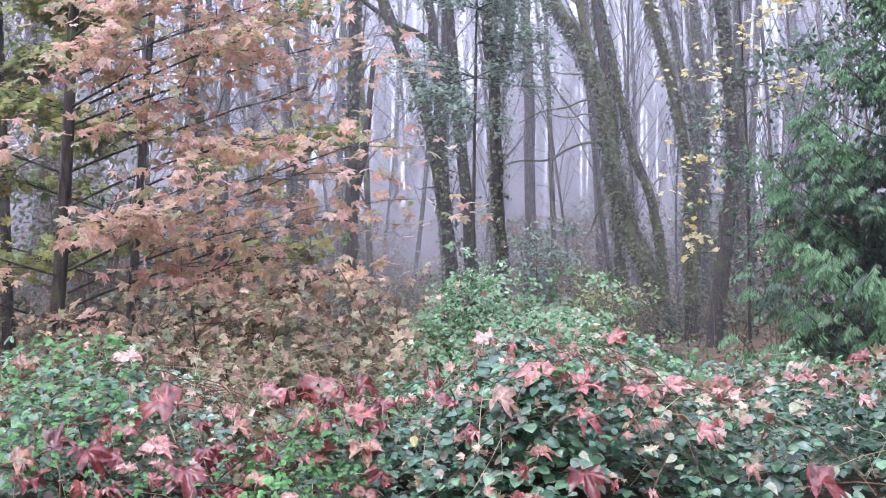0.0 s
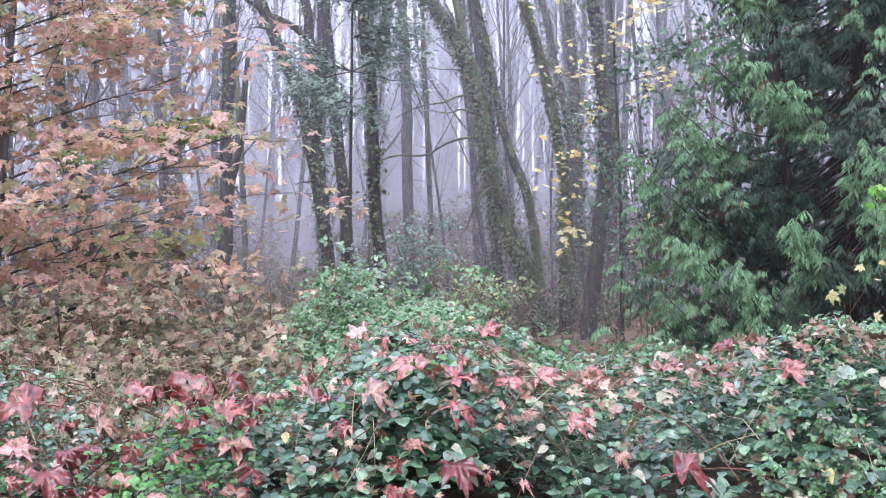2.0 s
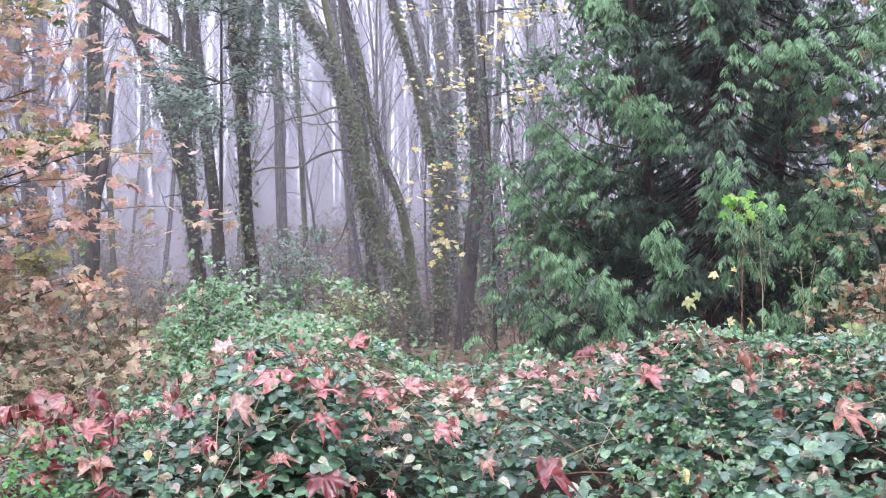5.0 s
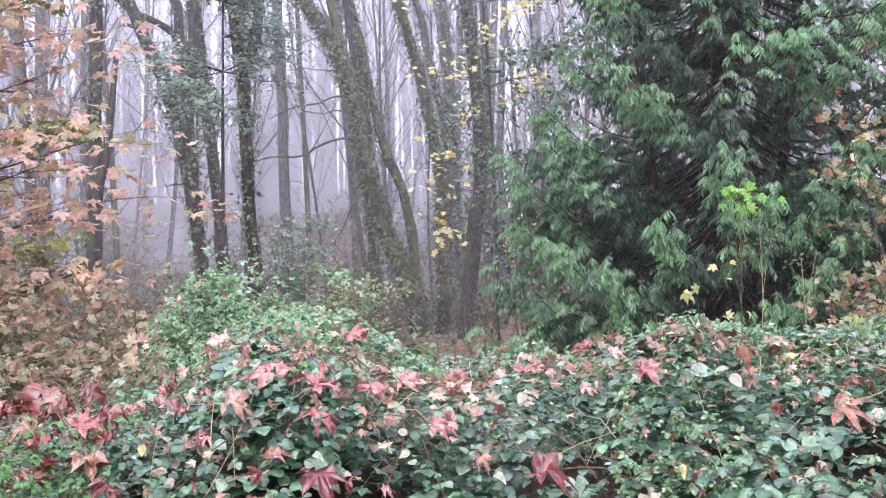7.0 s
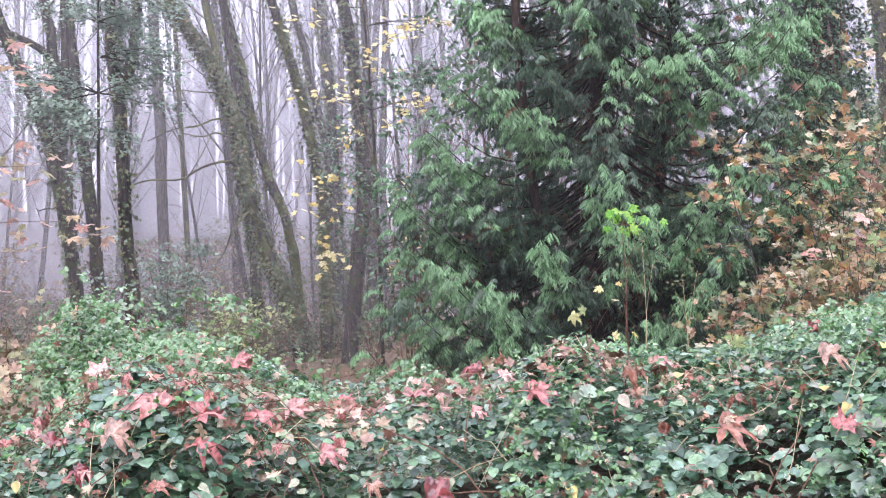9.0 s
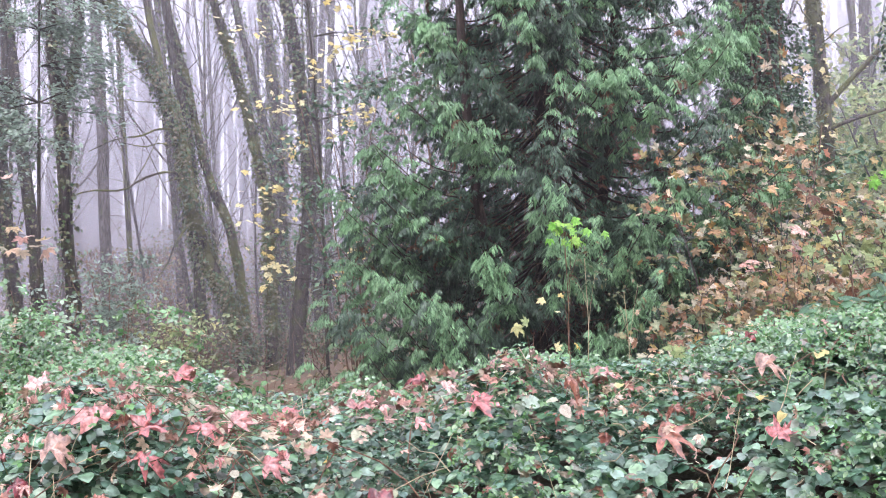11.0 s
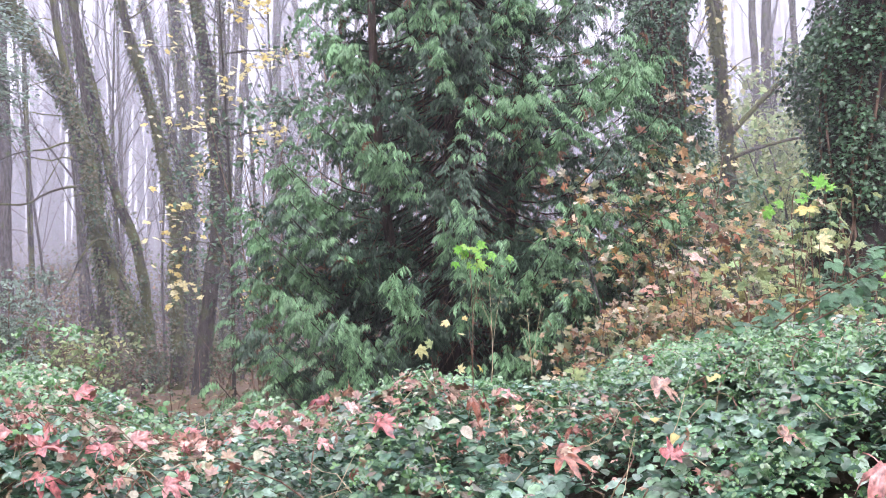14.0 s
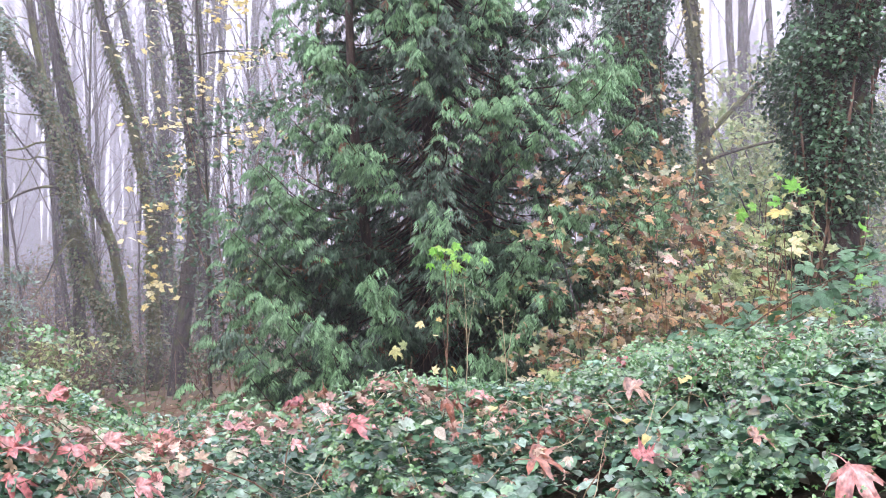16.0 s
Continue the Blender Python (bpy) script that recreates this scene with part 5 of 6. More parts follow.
maple("maple_tree", "green maple behind, thinning yellow-green leaves",
      [(-5.2, 13.0, 6.4), (-5.1, 13.0, 3.5), (-5.0, 13.0, -0.05)], 0.07, 0.03,
      rising(-5.1, 13.0, [(-3.5, 12.6, 5.3), (-6.9, 12.6, 4.8), (-3.3, 12.7, 4.2), (-6.7, 12.5, 3.6), (-3.5, 12.6, 3.0), (-6.8, 12.6, 2.4), (-3.7, 12.5, 1.8), (-6.4, 12.5, 1.5), (-4.2, 12.4, 3.8), (-5.6, 12.2, 4.4), (-5.9, 12.3, 2.9)]),
      0.10, M_MAPLE_GREEN, 3900, 150)
for x, y, h, n in ((-7.2, 15.5, 5.5, 1500), (-6.2, 18.5, 6.0, 1500), (-8.6, 19.5, 6.5, 1500), (-5.0, 16.5, 3.2, 900), (-3.9, 20.0, 3.0, 800)):
    leafy("hazel_bush", "tall dim grey-green bush behind the maple", "bush", (x, y), 7, 1.5, h, n, [SMALL], 0.15, M_UNDER, M_DRYTWIG, 0.3, 0.7, "bushes behind the maple", 0.03, joined_stems=True)

# bramble bushes that stand up out of the bank
for x, y, s, h, n in ((0.15, 7.0, 0.4, 1.62, 800), (0.4, 6.5, 0.4, 1.4, 600), (0.7, 6.8, 0.5, 1.4, 600), (1.1, 5.9, 0.5, 1.3, 420), (-1.75, 5.3, 0.35, 1.2, 420)):
    leafy("bramble_bush", "upright bramble bush with small pale green leaves", "bramble", (x, y), 7, s, h, n, [SPRIG], 0.042, M_SPRIG, M_CANE, 0.5, 0.5, "bramble bushes on the bank", 0.006, single=60)

# dry shrubs under the maple
for k, (x, y, s, h, n) in enumerate(((-1.7, 8.0, 0.8, 1.25, 950), (-0.9, 8.3, 0.7, 1.35, 900), (-1.3, 7.0, 0.6, 1.05, 800), (-2.4, 8.4, 0.8, 1.3, 750), (-0.9, 6.3, 0.5, 0.95, 700), (-0.55, 5.8, 0.45, 1.05, 520), (-0.3, 6.5, 0.45, 1.3, 520),
                                      (-1.6, 6.0, 0.5, 0.95, 420), (-2.6, 7.2, 0.6, 0.95, 500), (-1.9, 9.6, 0.9, 1.6, 700), (-0.3, 7.6, 0.5, 1.6, 420), (-1.4, 7.8, 0.6, 1.5, 420), (-2.1, 7.6, 0.6, 1.4, 420))):
    leafy("vine_maple_shrub", "low shrub with dry brown and ochre leaves", "shrub", (x, y), 6, s, h, n, MAPLES, 0.052, (M_BROWN, M_SHRUB, M_SHRUB)[k % 3], M_DRYTWIG, 0.25, group="dry shrubs under the maple", single=40)


# ---------------------------------------------------------------- the cedar
rng = np.random.default_rng(33)


def build_cedar():
    cx, cy = 4.9, 9.85
    tree = thing("cedar_tree", (cx, cy, 0), "broad dark green cedar with drooping feathery sprays", "cedar tree")
    main = spline([(cx, cy, -0.05), (cx + 0.05, cy, 3.0), (cx - 0.05, cy + 0.05, 7.0), (cx, cy, 12.5)], 26)
    for name, line, r in (("trunk", main, 0.14), ("trunk", spline([(cx - 0.15, cy, 0.3), (cx - 0.75, cy - 0.1, 2.4), (cx - 0.85, cy, 5.5), (cx - 0.7, cy, 8)], 20), 0.06),
                          ("trunk", spline([(cx + 0.1, cy + 0.1, 0.4), (cx + 0.75, cy + 0.1, 2.6), (cx + 0.9, cy, 6.0), (cx + 0.8, cy, 8.5)], 20), 0.06)):
        g = Geo()
        tube(g, line, r, 0.02, 10, 0.05, 0.5)
        part(name, g, M_BARK_RED, tree)
    pos, nor, head, size, boughs = [], [], [], [], []
    inner = Geo()
    tips = []
    for k in range(400):
        low = k < 330
        h = 0.3 + 4.9 * ((k + 0.5) / 330) ** 1.3 if low else rng.uniform(5.0, 12.0)
        a = 2.39996 * k + rng.normal(0, 0.45)
        reach = max(2.2 - 0.05 * h * h, 0.1 + 0.10 * (13.5 - h)) * rng.uniform(0.7, 1.06) * (1 + (0.15 if h < 2 else 0.42) * max(math.cos(a), 0))
        d = np.array([math.cos(a), math.sin(a), 0])
        s = np.linspace(0, 1, 12)
        i = min(int(h / 12.5 * 25), 24)
        line = main[i] + d * (reach * s)[:, None]
        line[:, 2] = h + 0.25 - 0.75 * reach * 0.45 * np.sin(s * 2.2) + 0.34 * reach * s ** 3 * 0.8
        line[:, 2] = np.maximum(line[:, 2], 0.12)
        line[:, :2] += np.cumsum(rng.normal(0, 0.02, (12, 2)), axis=0)
        g = Geo()
        tube(g, line, 0.013, 0.004, 5)
        bough = part("branch", g, M_BARK_RED, tree)
        for q in range(5):
            j = rng.integers(1, 8)
            tube(inner, branch_line(line[j], d + rng.normal(0, 0.8, 3), rng.uniform(0.15, 0.5), 5, 0.3, 0.15), 0.005, 0.002, 3)
        m = rng.integers(36, 48) if h < 2.4 else (rng.integers(25, 36) if low else 13)
        if math.sin(a) > 0.6:
            m = 2 * m // 3
        u = np.sort(rng.uniform(0.15 if h < 2.4 else 0.2, 1.0, m) ** 0.7)
        side = np.array([-d[1], d[0], 0])
        for w in range(m):
            j = min(int(u[w] * 11), 10)
            f = u[w] * 11 - j
            c = line[j] * (1 - f) + line[j + 1] * f
            sg = 1 if w % 2 else -1
            end = u[w] > 0.9
            boughs.append(bough)
            # outer ends take the young, lit green; the others the shade-darkened one
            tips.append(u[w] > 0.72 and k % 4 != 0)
            pos.append(c + rng.normal(0, 0.06, 3))
            head.append(d * (1.0 if end else 0.75) + side * sg * (0.15 if end else 0.75) + np.array([0, 0, -0.15]) + rng.normal(0, 0.15, 3))
            nor.append(np.array([0, 0, 1.0]) + d * 0.25 + rng.normal(0, 0.13, 3))
            size.append(rng.uniform(0.12, 0.22) * (0.6 + 0.5 * (1 - abs(u[w] - 0.75))))
    part("dead_twigs", inner, M_DRYTWIG, tree, "bare reddish inner twigs", "stuff")
    pos, nor, head, size = np.array(pos), np.array(nor), np.array(head), np.array(size)
    t = frames(nor, head)
    order = np.argsort(pos[:, 0] * 0.46 + pos[:, 1] * 0.89 + 3 * (pos[:, 2] > 4.4))
    first, rest = order[:300], order[300:]
    tips = np.array(tips)
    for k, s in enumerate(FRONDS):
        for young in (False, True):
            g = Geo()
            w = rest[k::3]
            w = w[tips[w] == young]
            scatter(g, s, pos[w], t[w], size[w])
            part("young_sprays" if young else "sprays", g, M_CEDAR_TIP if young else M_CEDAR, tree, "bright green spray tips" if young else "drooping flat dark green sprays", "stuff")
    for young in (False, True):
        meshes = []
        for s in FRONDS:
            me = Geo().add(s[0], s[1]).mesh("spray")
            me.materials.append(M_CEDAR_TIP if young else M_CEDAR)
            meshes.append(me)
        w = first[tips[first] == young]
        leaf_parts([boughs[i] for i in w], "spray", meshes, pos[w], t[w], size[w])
    g = Geo()
    w = rng.choice(rest, 330)
    scatter(g, FRONDS[1], pos[w] + np.array([0, 0, -0.1]), frames(nor[w] + rng.normal(0, 0.5, (330, 3)), head[w] + np.array([0, 0, -1.5])), size[w] * 0.8)
    part("dead_sprays", g, M_CEDAR_DEAD, tree, "dead brown sprays hanging inside", "stuff")


build_cedar()


def ivy_trunk(line, radius, leaves, leaf, label):
    """A trunk swallowed by ivy: bark, clinging stems, a shaggy coat of leaves."""
    p = spline(line, 30)
    tree = thing("ivy_covered_tree", tuple(p[0]), label, "tree")
    g = Geo()
    tube(g, p, radius * 0.55, radius * 0.4, 12, 0.05, 0.3)
    part("trunk", g, M_BARK_RED, tree)
    for k in range(9):
        a = rng.uniform(0, 6.28)
        s = np.linspace(0, 1, 30)
        off = np.stack([np.cos(a + 1.2 * np.sin(s * 4 + k)), np.sin(a + 1.2 * np.sin(s * 4 + k)), 0 * s], -1) * (radius * (0.62 - 0.14 * s))[:, None]
        g = Geo()
        tube(g, p + off, 0.02, 0.008, 5, 0.1)
        part("ivy_stem", g, M_DRYTWIG, tree)
    u = rng.uniform(0, 28.9 * 6.3 / p[-1][2], leaves)
    i = u.astype(int)
    c = p[i] + (p[i + 1] - p[i]) * (u - i)[:, None]
    a = rng.uniform(0, 2 * np.pi, leaves)
    lump = waves(c[:, 2] * 1.5 + radius, a * 1.1, int(71 + radius * 100), 1.4)
    d = np.stack([np.cos(a), np.sin(a), 0 * a], -1)
    keep = lump > -0.95 + rng.normal(0, 0.1, leaves)
    rad = radius * (0.78 + 0.6 * np.clip(lump, -0.6, 1.0) + 0.16 * waves(c[:, 2] * 4, a * 3, 72, 1.6) + 0.25 * (rng.uniform(0, 1, leaves) > 0.93)) * (1 - 0.42 * rng.uniform(0, 1, leaves) ** 1.4)
    pos = (c + d * rad[:, None] + rng.normal(0, 0.03, (leaves, 3)))[keep]
    t = up_turns(keep.sum(), d[keep] * 0.7 + np.array([0, 0, 0.7]), 0.6, np.array([[0, 0, -0.6]]) + d[keep] * 0.5 + rng.normal(0, 0.8, (keep.sum(), 3)))
    g = Geo()
    scatter(g, IVY, pos, t, leaf * rng.uniform(0.6, 1.3, len(pos)))
    part("ivy_leaves", g, M_IVY, tree, "dark glossy ivy leaves", "stuff")
    return tree


ivy_trunk([(9.05, 12.3, -0.05), (9.1, 12.2, 2.0), (9.12, 12.16, 3.4), (9.1, 12.07, 5.51), (9.1, 12.0, 9)], 0.58, 27000, 0.056, "trunk smothered in dark green ivy beside the cedar")
ivy_trunk([(8.98, 9.0, -0.05), (9.01, 8.96, 1.11), (9.07, 8.86, 2.61), (9.2, 8.77, 3.81), (9.35, 8.67, 4.96), (9.5, 8.6, 8)], 0.76, 35000, 0.053, "thick trunk shaggy with ivy, bark showing through")


# dark evergreen bushes added behind the saplings and the cedar, for shade in their gaps
for x, y, s, h, n in ((6.3, 9.2, 0.8, 2.9, 1700), (7.3, 9.3, 0.8, 3.0, 1700), (5.7, 8.7, 0.6, 1.8, 1100), (8.0, 8.3, 0.6, 2.2, 1200), (5.2, 13.2, 1.3, 5.6, 2200), (6.9, 13.4, 1.3, 6.2, 2400), (8.0, 14.2, 1.2, 6.0, 2000), (4.1, 13.6, 1.0, 4.6, 1400)):
    leafy("evergreen_bush", "dark green evergreen bush added to darken the gaps in the foliage", "bush", (x, y), 7, s, h, n, [SMALL], 0.10, M_IVY, M_DRYTWIG, 0.2, 0.8, "evergreen bushes behind the cedar", 0.014, joined_stems=True)

# autumn saplings between the cedar and the ivy trunks
for x, y, s, h, n, leaf in ((5.2, 7.4, 0.5, 2.5, 420, 0.06), (5.5, 7.0, 0.4, 2.2, 260, 0.06), (5.85, 7.5, 0.6, 2.7, 620, 0.065), (5.9, 6.8, 0.55, 2.0, 460, 0.07), (6.5, 7.3, 0.6, 2.5, 460, 0.07), (4.75, 7.2, 0.45, 1.5, 420, 0.06), (6.8, 6.9, 0.5, 1.8, 360, 0.07),
                            (6.3, 8.4, 0.6, 3.0, 420, 0.07), (5.4, 6.9, 0.5, 1.5, 480, 0.065), (6.4, 6.3, 0.5, 1.6, 420, 0.07), (6.5, 9.0, 0.55, 3.8, 300, 0.085), (7.0, 9.2, 0.5, 3.6, 260, 0.085), (4.4, 6.9, 0.4, 1.2, 260, 0.055)):
    leafy("maple_sapling", "thin maple sapling with orange, yellow and green leaves", "sapling", (x, y), 5, s, h, int(n * 0.85), MAPLES, leaf, M_MIXED, M_BARK_GREY, 0.5, group="autumn saplings by the cedar", stem_r=0.007, single=60)

for x, y, s, h, n, mat in ((5.45, 5.95, 0.35, 1.9, 46, M_PALEGREEN), (6.2, 6.35, 0.4, 2.4, 60, M_PALEGREEN), (6.9, 6.5, 0.35, 2.2, 40, M_BRIGHT), (6.4, 6.9, 0.5, 2.3, 110, M_PALEGREEN), (5.7, 6.2, 0.4, 1.5, 90, M_PALEGREEN)):
    leafy("maple_sapling", "thin maple sapling with fresh green and yellow leaves", "sapling", (x, y), 3, s, h, n, MAPLES, 0.075, mat, M_DRYTWIG, 1.0, group="green saplings by the cedar", single=40)


def stalk_plant(name, label, foot, tops, leaves, shapes, leaf, material, bark, r=0.003):
    """A thin upright stem with single leaves near its tops."""
    root = thing(name, foot, label, "sapling")
    first = tops[0]
    stem = spline([foot, ((foot[0] + first[0]) / 2 + 0.03, (foot[1] + first[1]) / 2, (foot[2] + first[2]) / 2), first], 11)
    g = Geo()
    tube(g, stem, r, r * 0.5, 5)
    stalk = part("stem", g, bark, root)
    for i, top in enumerate(tops[1:]):
        g = Geo()
        start = stem[6 + i % 4]
        tube(g, spline([start, (start + np.array(top)) / 2 + np.array([0, 0, 0.02]), top], 6), r * 0.5, r * 0.3, 4)
        part("shoot", g, bark, stalk)
    meshes = []
    for s in shapes:
        me = Geo().add(s[0], s[1]).mesh("leaf")
        me.materials.append(material)
        meshes.append(me)
    tops = np.array(tops)
    pos = tops[np.arange(leaves) % len(tops)] + rng.normal(0, 1, (leaves, 3)) * np.array([0.05, 0.05, 0.045])
    leaf_parts(stalk, "leaf", meshes, pos, up_turns(leaves, np.array([[0, -0.6, 0.6]]) + np.zeros((leaves, 3)), 0.3), leaf * rng.uniform(0.7, 1.15, leaves))


stalk_plant("maple_seedling", "slim maple seedling with fresh bright green leaves", (2.62, 5.05, 0.8), [(2.66, 5.06, 1.86), (2.71, 5.06, 1.84), (2.77, 5.04, 1.78), (2.64, 5.06, 1.82)], 20, MAPLES[:3], 0.044, M_BRIGHT, M_CANE)
stalk_plant("yellow_seedling", "bramble tip with two pale yellow-green leaves", (2.14, 4.46, 0.95), [(2.16, 4.45, 1.34), (2.19, 4.45, 1.35)], 3, MAPLES[:2], 0.045, M_PALEGREEN, M_CANE)
stalk_plant("yellow_seedling", "thin reddish stem with small clear yellow leaves", (2.32, 4.45, 0.95), [(2.35, 4.46, 1.47), (2.32, 4.45, 1.33), (2.37, 4.46, 1.5)], 5, MAPLES[:2], 0.032, M_YELLOW, M_CANE)
stalk_plant("dry_stalk", "pale thin dry stalk with tiny leaves", (2.82, 5.22, 0.8), [(2.84, 5.19, 1.68), (2.9, 5.19, 1.6), (2.8, 5.2, 1.55)], 40, [SMALL], 0.03, M_IVY_PALE, M_STRAW, 0.003)
stalk_plant("dry_stalk", "pale thin dry stalk with tiny leaves", (3.01, 5.12, 0.8), [(3.02, 5.11, 1.5), (3.1, 5.1, 1.55), (2.97, 5.1, 1.45)], 40, [SMALL], 0.03, M_IVY_PALE, M_STRAW, 0.003)
stalk_plant("pale_leaf_plant", "single broad pale green leaf above the brambles", (3.05, 4.75, 0.85), [(3.06, 4.74, 1.26)], 2, MAPLES[:1], 0.10, M_PALEGREEN, M_CANE)
stalk_plant("maple_seedling", "slim maple seedling with green and yellow leaves", (6.0, 6.2, 0.8), [(6.0, 6.2, 2.2), (6.2, 6.1, 2.1), (5.8, 6.3, 2.0), (6.1, 6.2, 1.8)], 14, MAPLES[:2], 0.07, M_PALEGREEN, M_CANE, 0.006)

stalk_plant("yellow_seedling", "seedling with two broad golden maple leaves", (4.22, 4.36, 0.9), [(4.26, 4.3, 1.85), (4.2, 4.34, 1.98)], 3, MAPLES[:2], 0.075, M_YELLOW, M_CANE)
stalk_plant("maple_seedling", "slim maple seedling with broad fresh green leaves", (4.55, 4.95, 0.9), [(4.64, 4.77, 2.24), (4.74, 4.7, 2.2), (4.6, 4.9, 2.1)], 9, MAPLES[:2], 0.07, M_BRIGHT, M_CANE)
stalk_plant("maple_seedling", "slim maple seedling with russet leaves", (4.1, 5.2, 0.9), [(4.15, 5.2, 1.7), (4.25, 5.2, 1.85), (4.0, 5.3, 1.6)], 9, MAPLES, 0.08, M_RUST, M_CANE)

# ---------------------------------------------------------------- undergrowth between the trunks
kinds = []
for k, (s, h, n, mat) in enumerate(((0.9, 0.6, 380, M_UNDER), (0.8, 0.8, 380, M_UNDER), (1.0, 0.5, 380, M_BROWN), (0.6, 1.5, 300, M_UNDER),
                                  (1.3, 2.2, 560, M_BROWN), (1.2, 2.8, 560, M_UNDER))):
    kinds.append(leafy("undergrowth_shrub", "straggly shrub of the forest floor, dull green and brown", "shrub", (0, 30 + 3 * k), 6, s, h, n, [SMALL], 0.10, mat, M_DRYTWIG, 0.05, 0.7, "undergrowth", joined_stems=True))
for k in range(295):
    a, d = radians(rng.uniform(-27, 54)), (rng.uniform(26, 48) if k < 6 else rng.uniform(12.5, 34) if k % 6 < 4 else rng.uniform(24, 50))
    x, y = d * math.sin(a), d * math.cos(a)
    if k >= 6 and (math.hypot(x - 5, y - 9.7) < 2.6 or (d < 15.5 and -0.06 < a < 0.4)):
        continue
    m = pose(x, y, float(ground_height(np.array(x), np.array(y))) - 0.03, 0, 0, rng.uniform(0, 360))
    if k < 6:
        kinds[k].matrix_basis = m
    else:
        copy_thing(kinds[k % 3 if d < 21 and a > -0.1 else k % 6], m)
leafy("holly_bush", "upright bush with pale green small leaves", "bush", (1.15, 13.6), 7, 0.55, 2.4, 1700, [SMALL], 0.075, M_MINT, M_DRYTWIG, 0.3, 0.7)
leafy("bush", "low bush with yellowing leaves on the forest floor", "bush", (2.1, 15.0), 6, 0.7, 1.3, 700, [SMALL], 0.09, M_PALEGREEN, M_DRYTWIG, 0.2, 0.7)
for x, y, h in ((14.3, 15.0, 5.6), (15.3, 15.2, 5.0), (16.5, 18.9, 6.4), (18.3, 20.5, 7.0), (15.3, 17.2, 4.4), (16.9, 18.6, 5.2), (20.5, 18.0, 7.5)):
    leafy("yellow_green_tree", "small pale yellow-green tree in the fog", "tree", (x, y), 7, 1.5, h, 3600, [SMALL], 0.17, M_PALEGREEN, M_BARK_GREY, 0.8, 0.7, "pale trees behind the ivy trunks", 0.03)


def hanging_sprays():
    """Pale green needle sprays of a small hemlock among the dark trunks."""
    tree = thing("hemlock_sapling", (0.35, 14.6, -0.05), "slender hemlock with pale blue-green needle sprays", "tree")
    line = spline([(0.35, 14.6, -0.05), (0.4, 14.6, 2.5), (0.45, 14.6, 5.6)], 14)
    g = Geo()
    tube(g, line, 0.035, 0.01, 7, 0.04)
    part("trunk", g, M_BARK, tree)
    pos, head = [], []
    for k in range(34):
        a = rng.uniform(0, 6.28)
        st = line[rng.integers(8, 13)]
        b = branch_line(st, (math.cos(a), math.sin(a) * 0.6, rng.uniform(-0.2, 0.5)), rng.uniform(0.5, 1.25), 9, 0.2, 0.2)
        g = Geo()
        tube(g, b, 0.01, 0.003, 4)
        part("branch", g, M_BARK, tree)
        for j in range(2, 9):
            for q in range(22):
                pos.append(b[j] + rng.normal(0, 0.08, 3))
                head.append(unit(b[8] - b[0]) + rng.normal(0, 0.6, 3))
    pos, head = np.array(pos), np.array(head)
    n = len(pos)
    g = Geo()
    scatter(g, SMALL, pos, frames(np.array([[0, -0.4, 1.0]]) + rng.normal(0, 0.5, (n, 3)), head), rng.uniform(0.04, 0.095, n))
    part("needles", g, M_MINT, tree, kind="stuff")


hanging_sprays()


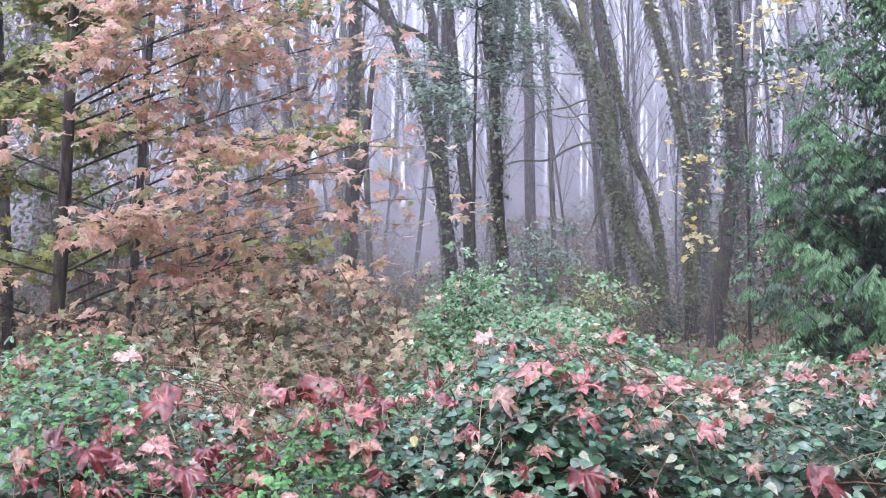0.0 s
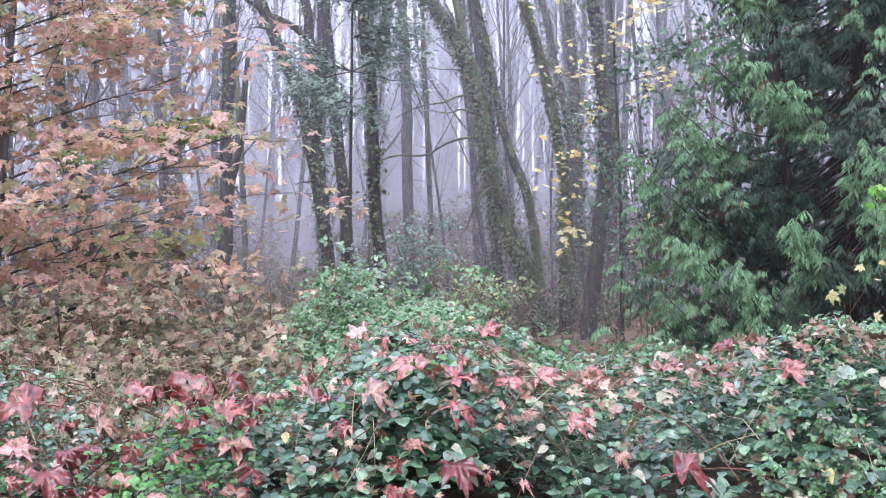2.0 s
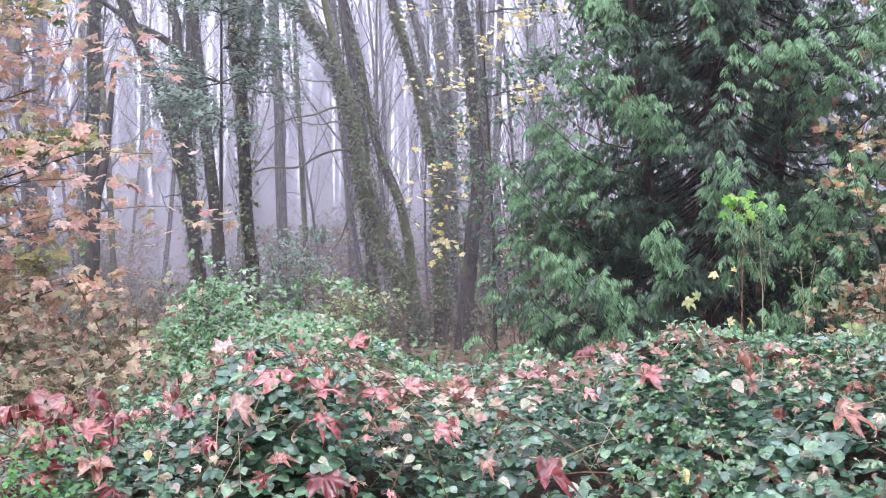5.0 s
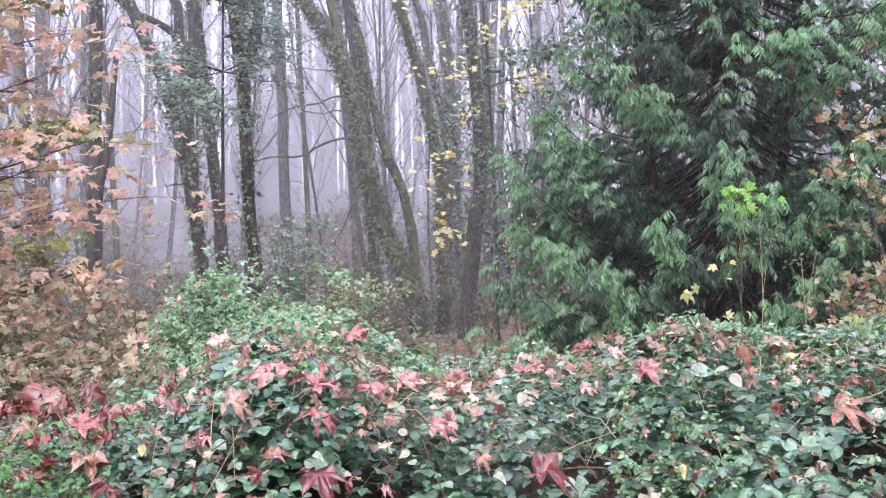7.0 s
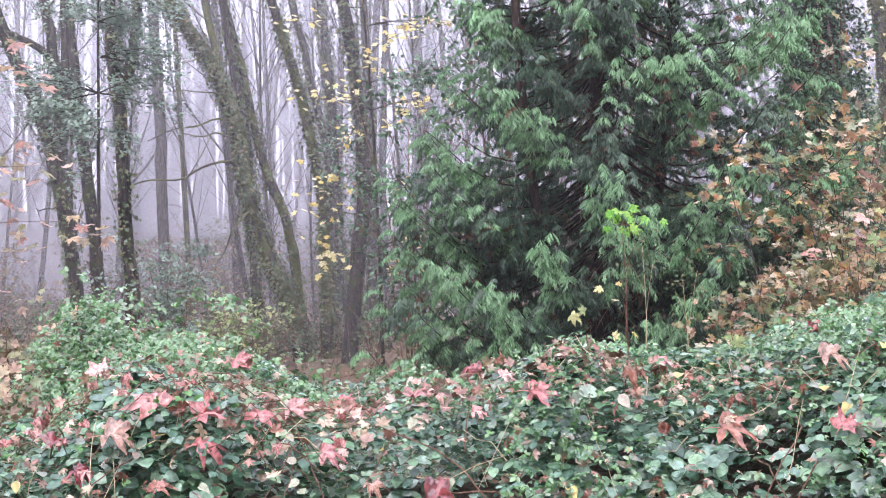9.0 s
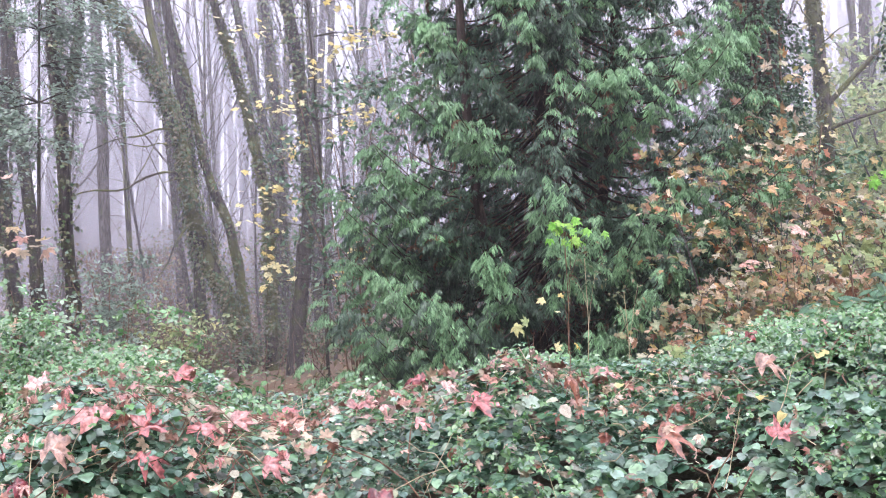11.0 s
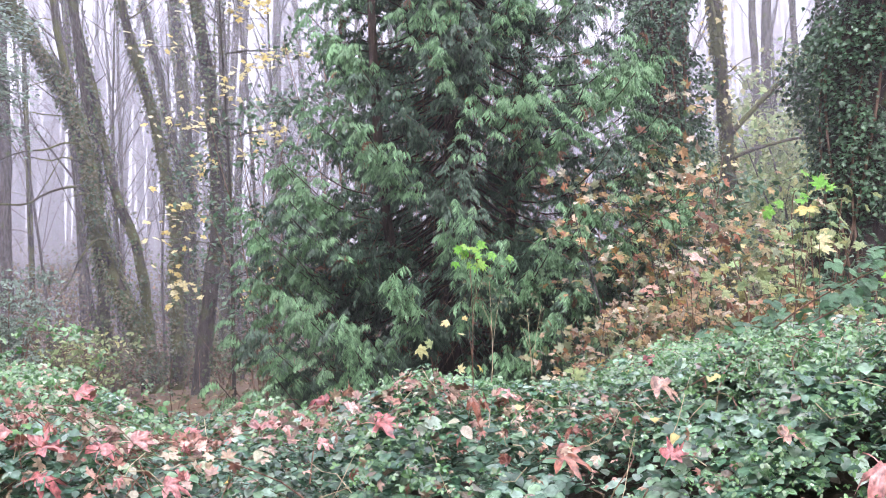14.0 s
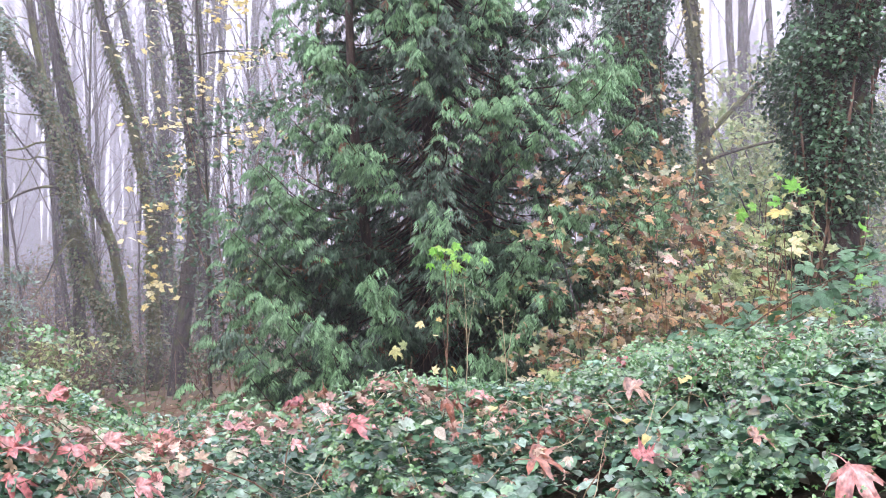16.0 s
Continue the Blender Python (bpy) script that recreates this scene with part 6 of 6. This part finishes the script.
def build_brush():
    """Leaves and thin stems of the low growth that covers the forest floor."""
    brush = thing("forest_brush", (2, 18, 0), "low tangle of leafy stems covering the forest floor", "undergrowth", kind="stuff")
    n = 38000
    x, y = polar(n, -27, 54, 11.5, 34, 1.2)
    lump = waves(x, y, 91, 1.1) + 0.6 * waves(x, y, 92, 3.0)
    k = (lump + rng.normal(0, 0.4, n) > -0.2) & (np.hypot(x - 5, y - 9.7) > 2.2)
    x, y, lump = x[k], y[k], lump[k]
    n = len(x)
    z = ground_height(x, y) + rng.uniform(0, 1, n) ** 1.3 * (0.38 + 0.4 * np.clip(lump, -0.5, 1.2))
    pos = np.stack([x, y, z], -1)
    turn = up_turns(n, np.array([[0, -0.4, 0.8]]) + np.zeros((n, 3)), 0.5)
    size = rng.uniform(0.04, 0.11, n)
    for mat, w in ((M_UNDER, slice(0, None, 3)), (M_BROWN, slice(1, None, 3)), (M_IVY_PALE, slice(2, None, 3))):
        g = Geo()
        scatter(g, SMALL, pos[w], turn[w], size[w])
        part("leafage", g, mat, brush, kind="stuff")
    g = Geo()
    for i in range(700):
        j = rng.integers(0, n)
        h = rng.uniform(0.3, 1.3)
        f = np.array([x[j], y[j], float(ground_height(x[j:j + 1], y[j:j + 1])[0]) - 0.03])
        tube(g, branch_line(f, (rng.normal(0, 0.5), rng.normal(0, 0.5), 1), h, 5, 0.1, 0.15), 0.008, 0.003, 3)
    part("brushwood", g, M_DRYTWIG, brush, kind="stuff")


build_brush()


def yellow_vine():
    """Yellow leaves of a thin sapling in front of the mossy trunks."""
    tree = thing("yellow_leaved_sapling", (4.15, 15.2, -0.05), "thin sapling holding scattered pale yellow leaves", "sapling")
    line = spline([(4.15, 15.2, -0.05), (4.1, 15.2, 3.0), (3.9, 15.2, 6.5)], 18)
    g = Geo()
    tube(g, line, 0.03, 0.01, 6)
    part("trunk", g, M_BARK, tree)
    pts = []
    for k in range(48):
        a = rng.uniform(0, 6.28)
        b = branch_line(line[rng.integers(4, 17)], (math.cos(a), math.sin(a) * 0.5, 0.3), rng.uniform(0.4, 1.35), 8, 0.2, 0.1)
        g = Geo()
        tube(g, b, 0.008, 0.003, 4)
        part("branch", g, M_BARK, tree)
        pts += [b[4], b[6], b[7]]
    pts = np.array(pts)
    n = 400
    pos = pts[rng.integers(0, len(pts), n)] + rng.normal(0, 0.08, (n, 3))
    meshes = []
    for s in MAPLES[:2]:
        me = Geo().add(s[0], s[1]).mesh("leaf")
        me.materials.append(M_YELLOW)
        meshes.append(me)
    leaf_parts(tree, "leaf", meshes, pos, up_turns(n, np.array([[0, -0.5, 0.8]]) + np.zeros((n, 3)), 0.3), rng.uniform(0.05, 0.095, n))


yellow_vine()

# slim trees that close the view behind the ivy trunks
for x, y, lean in ((16.6, 17.2, 0.3), (17.4, 18.4, -0.2), (18.3, 18.1, 0.4), (15.9, 17.9, -0.3), (19.2, 19.0, 0.2), (20.2, 18.3, -0.2)):
    trunk_tree("tree", [(x + lean, y, 9.0), (x + 0.3 * lean, y, 4.5), (x, y, -0.05)], 0.085, 0.06, M_BARK_GREY, "slim grey trunk fading into the fog", twigs=9)
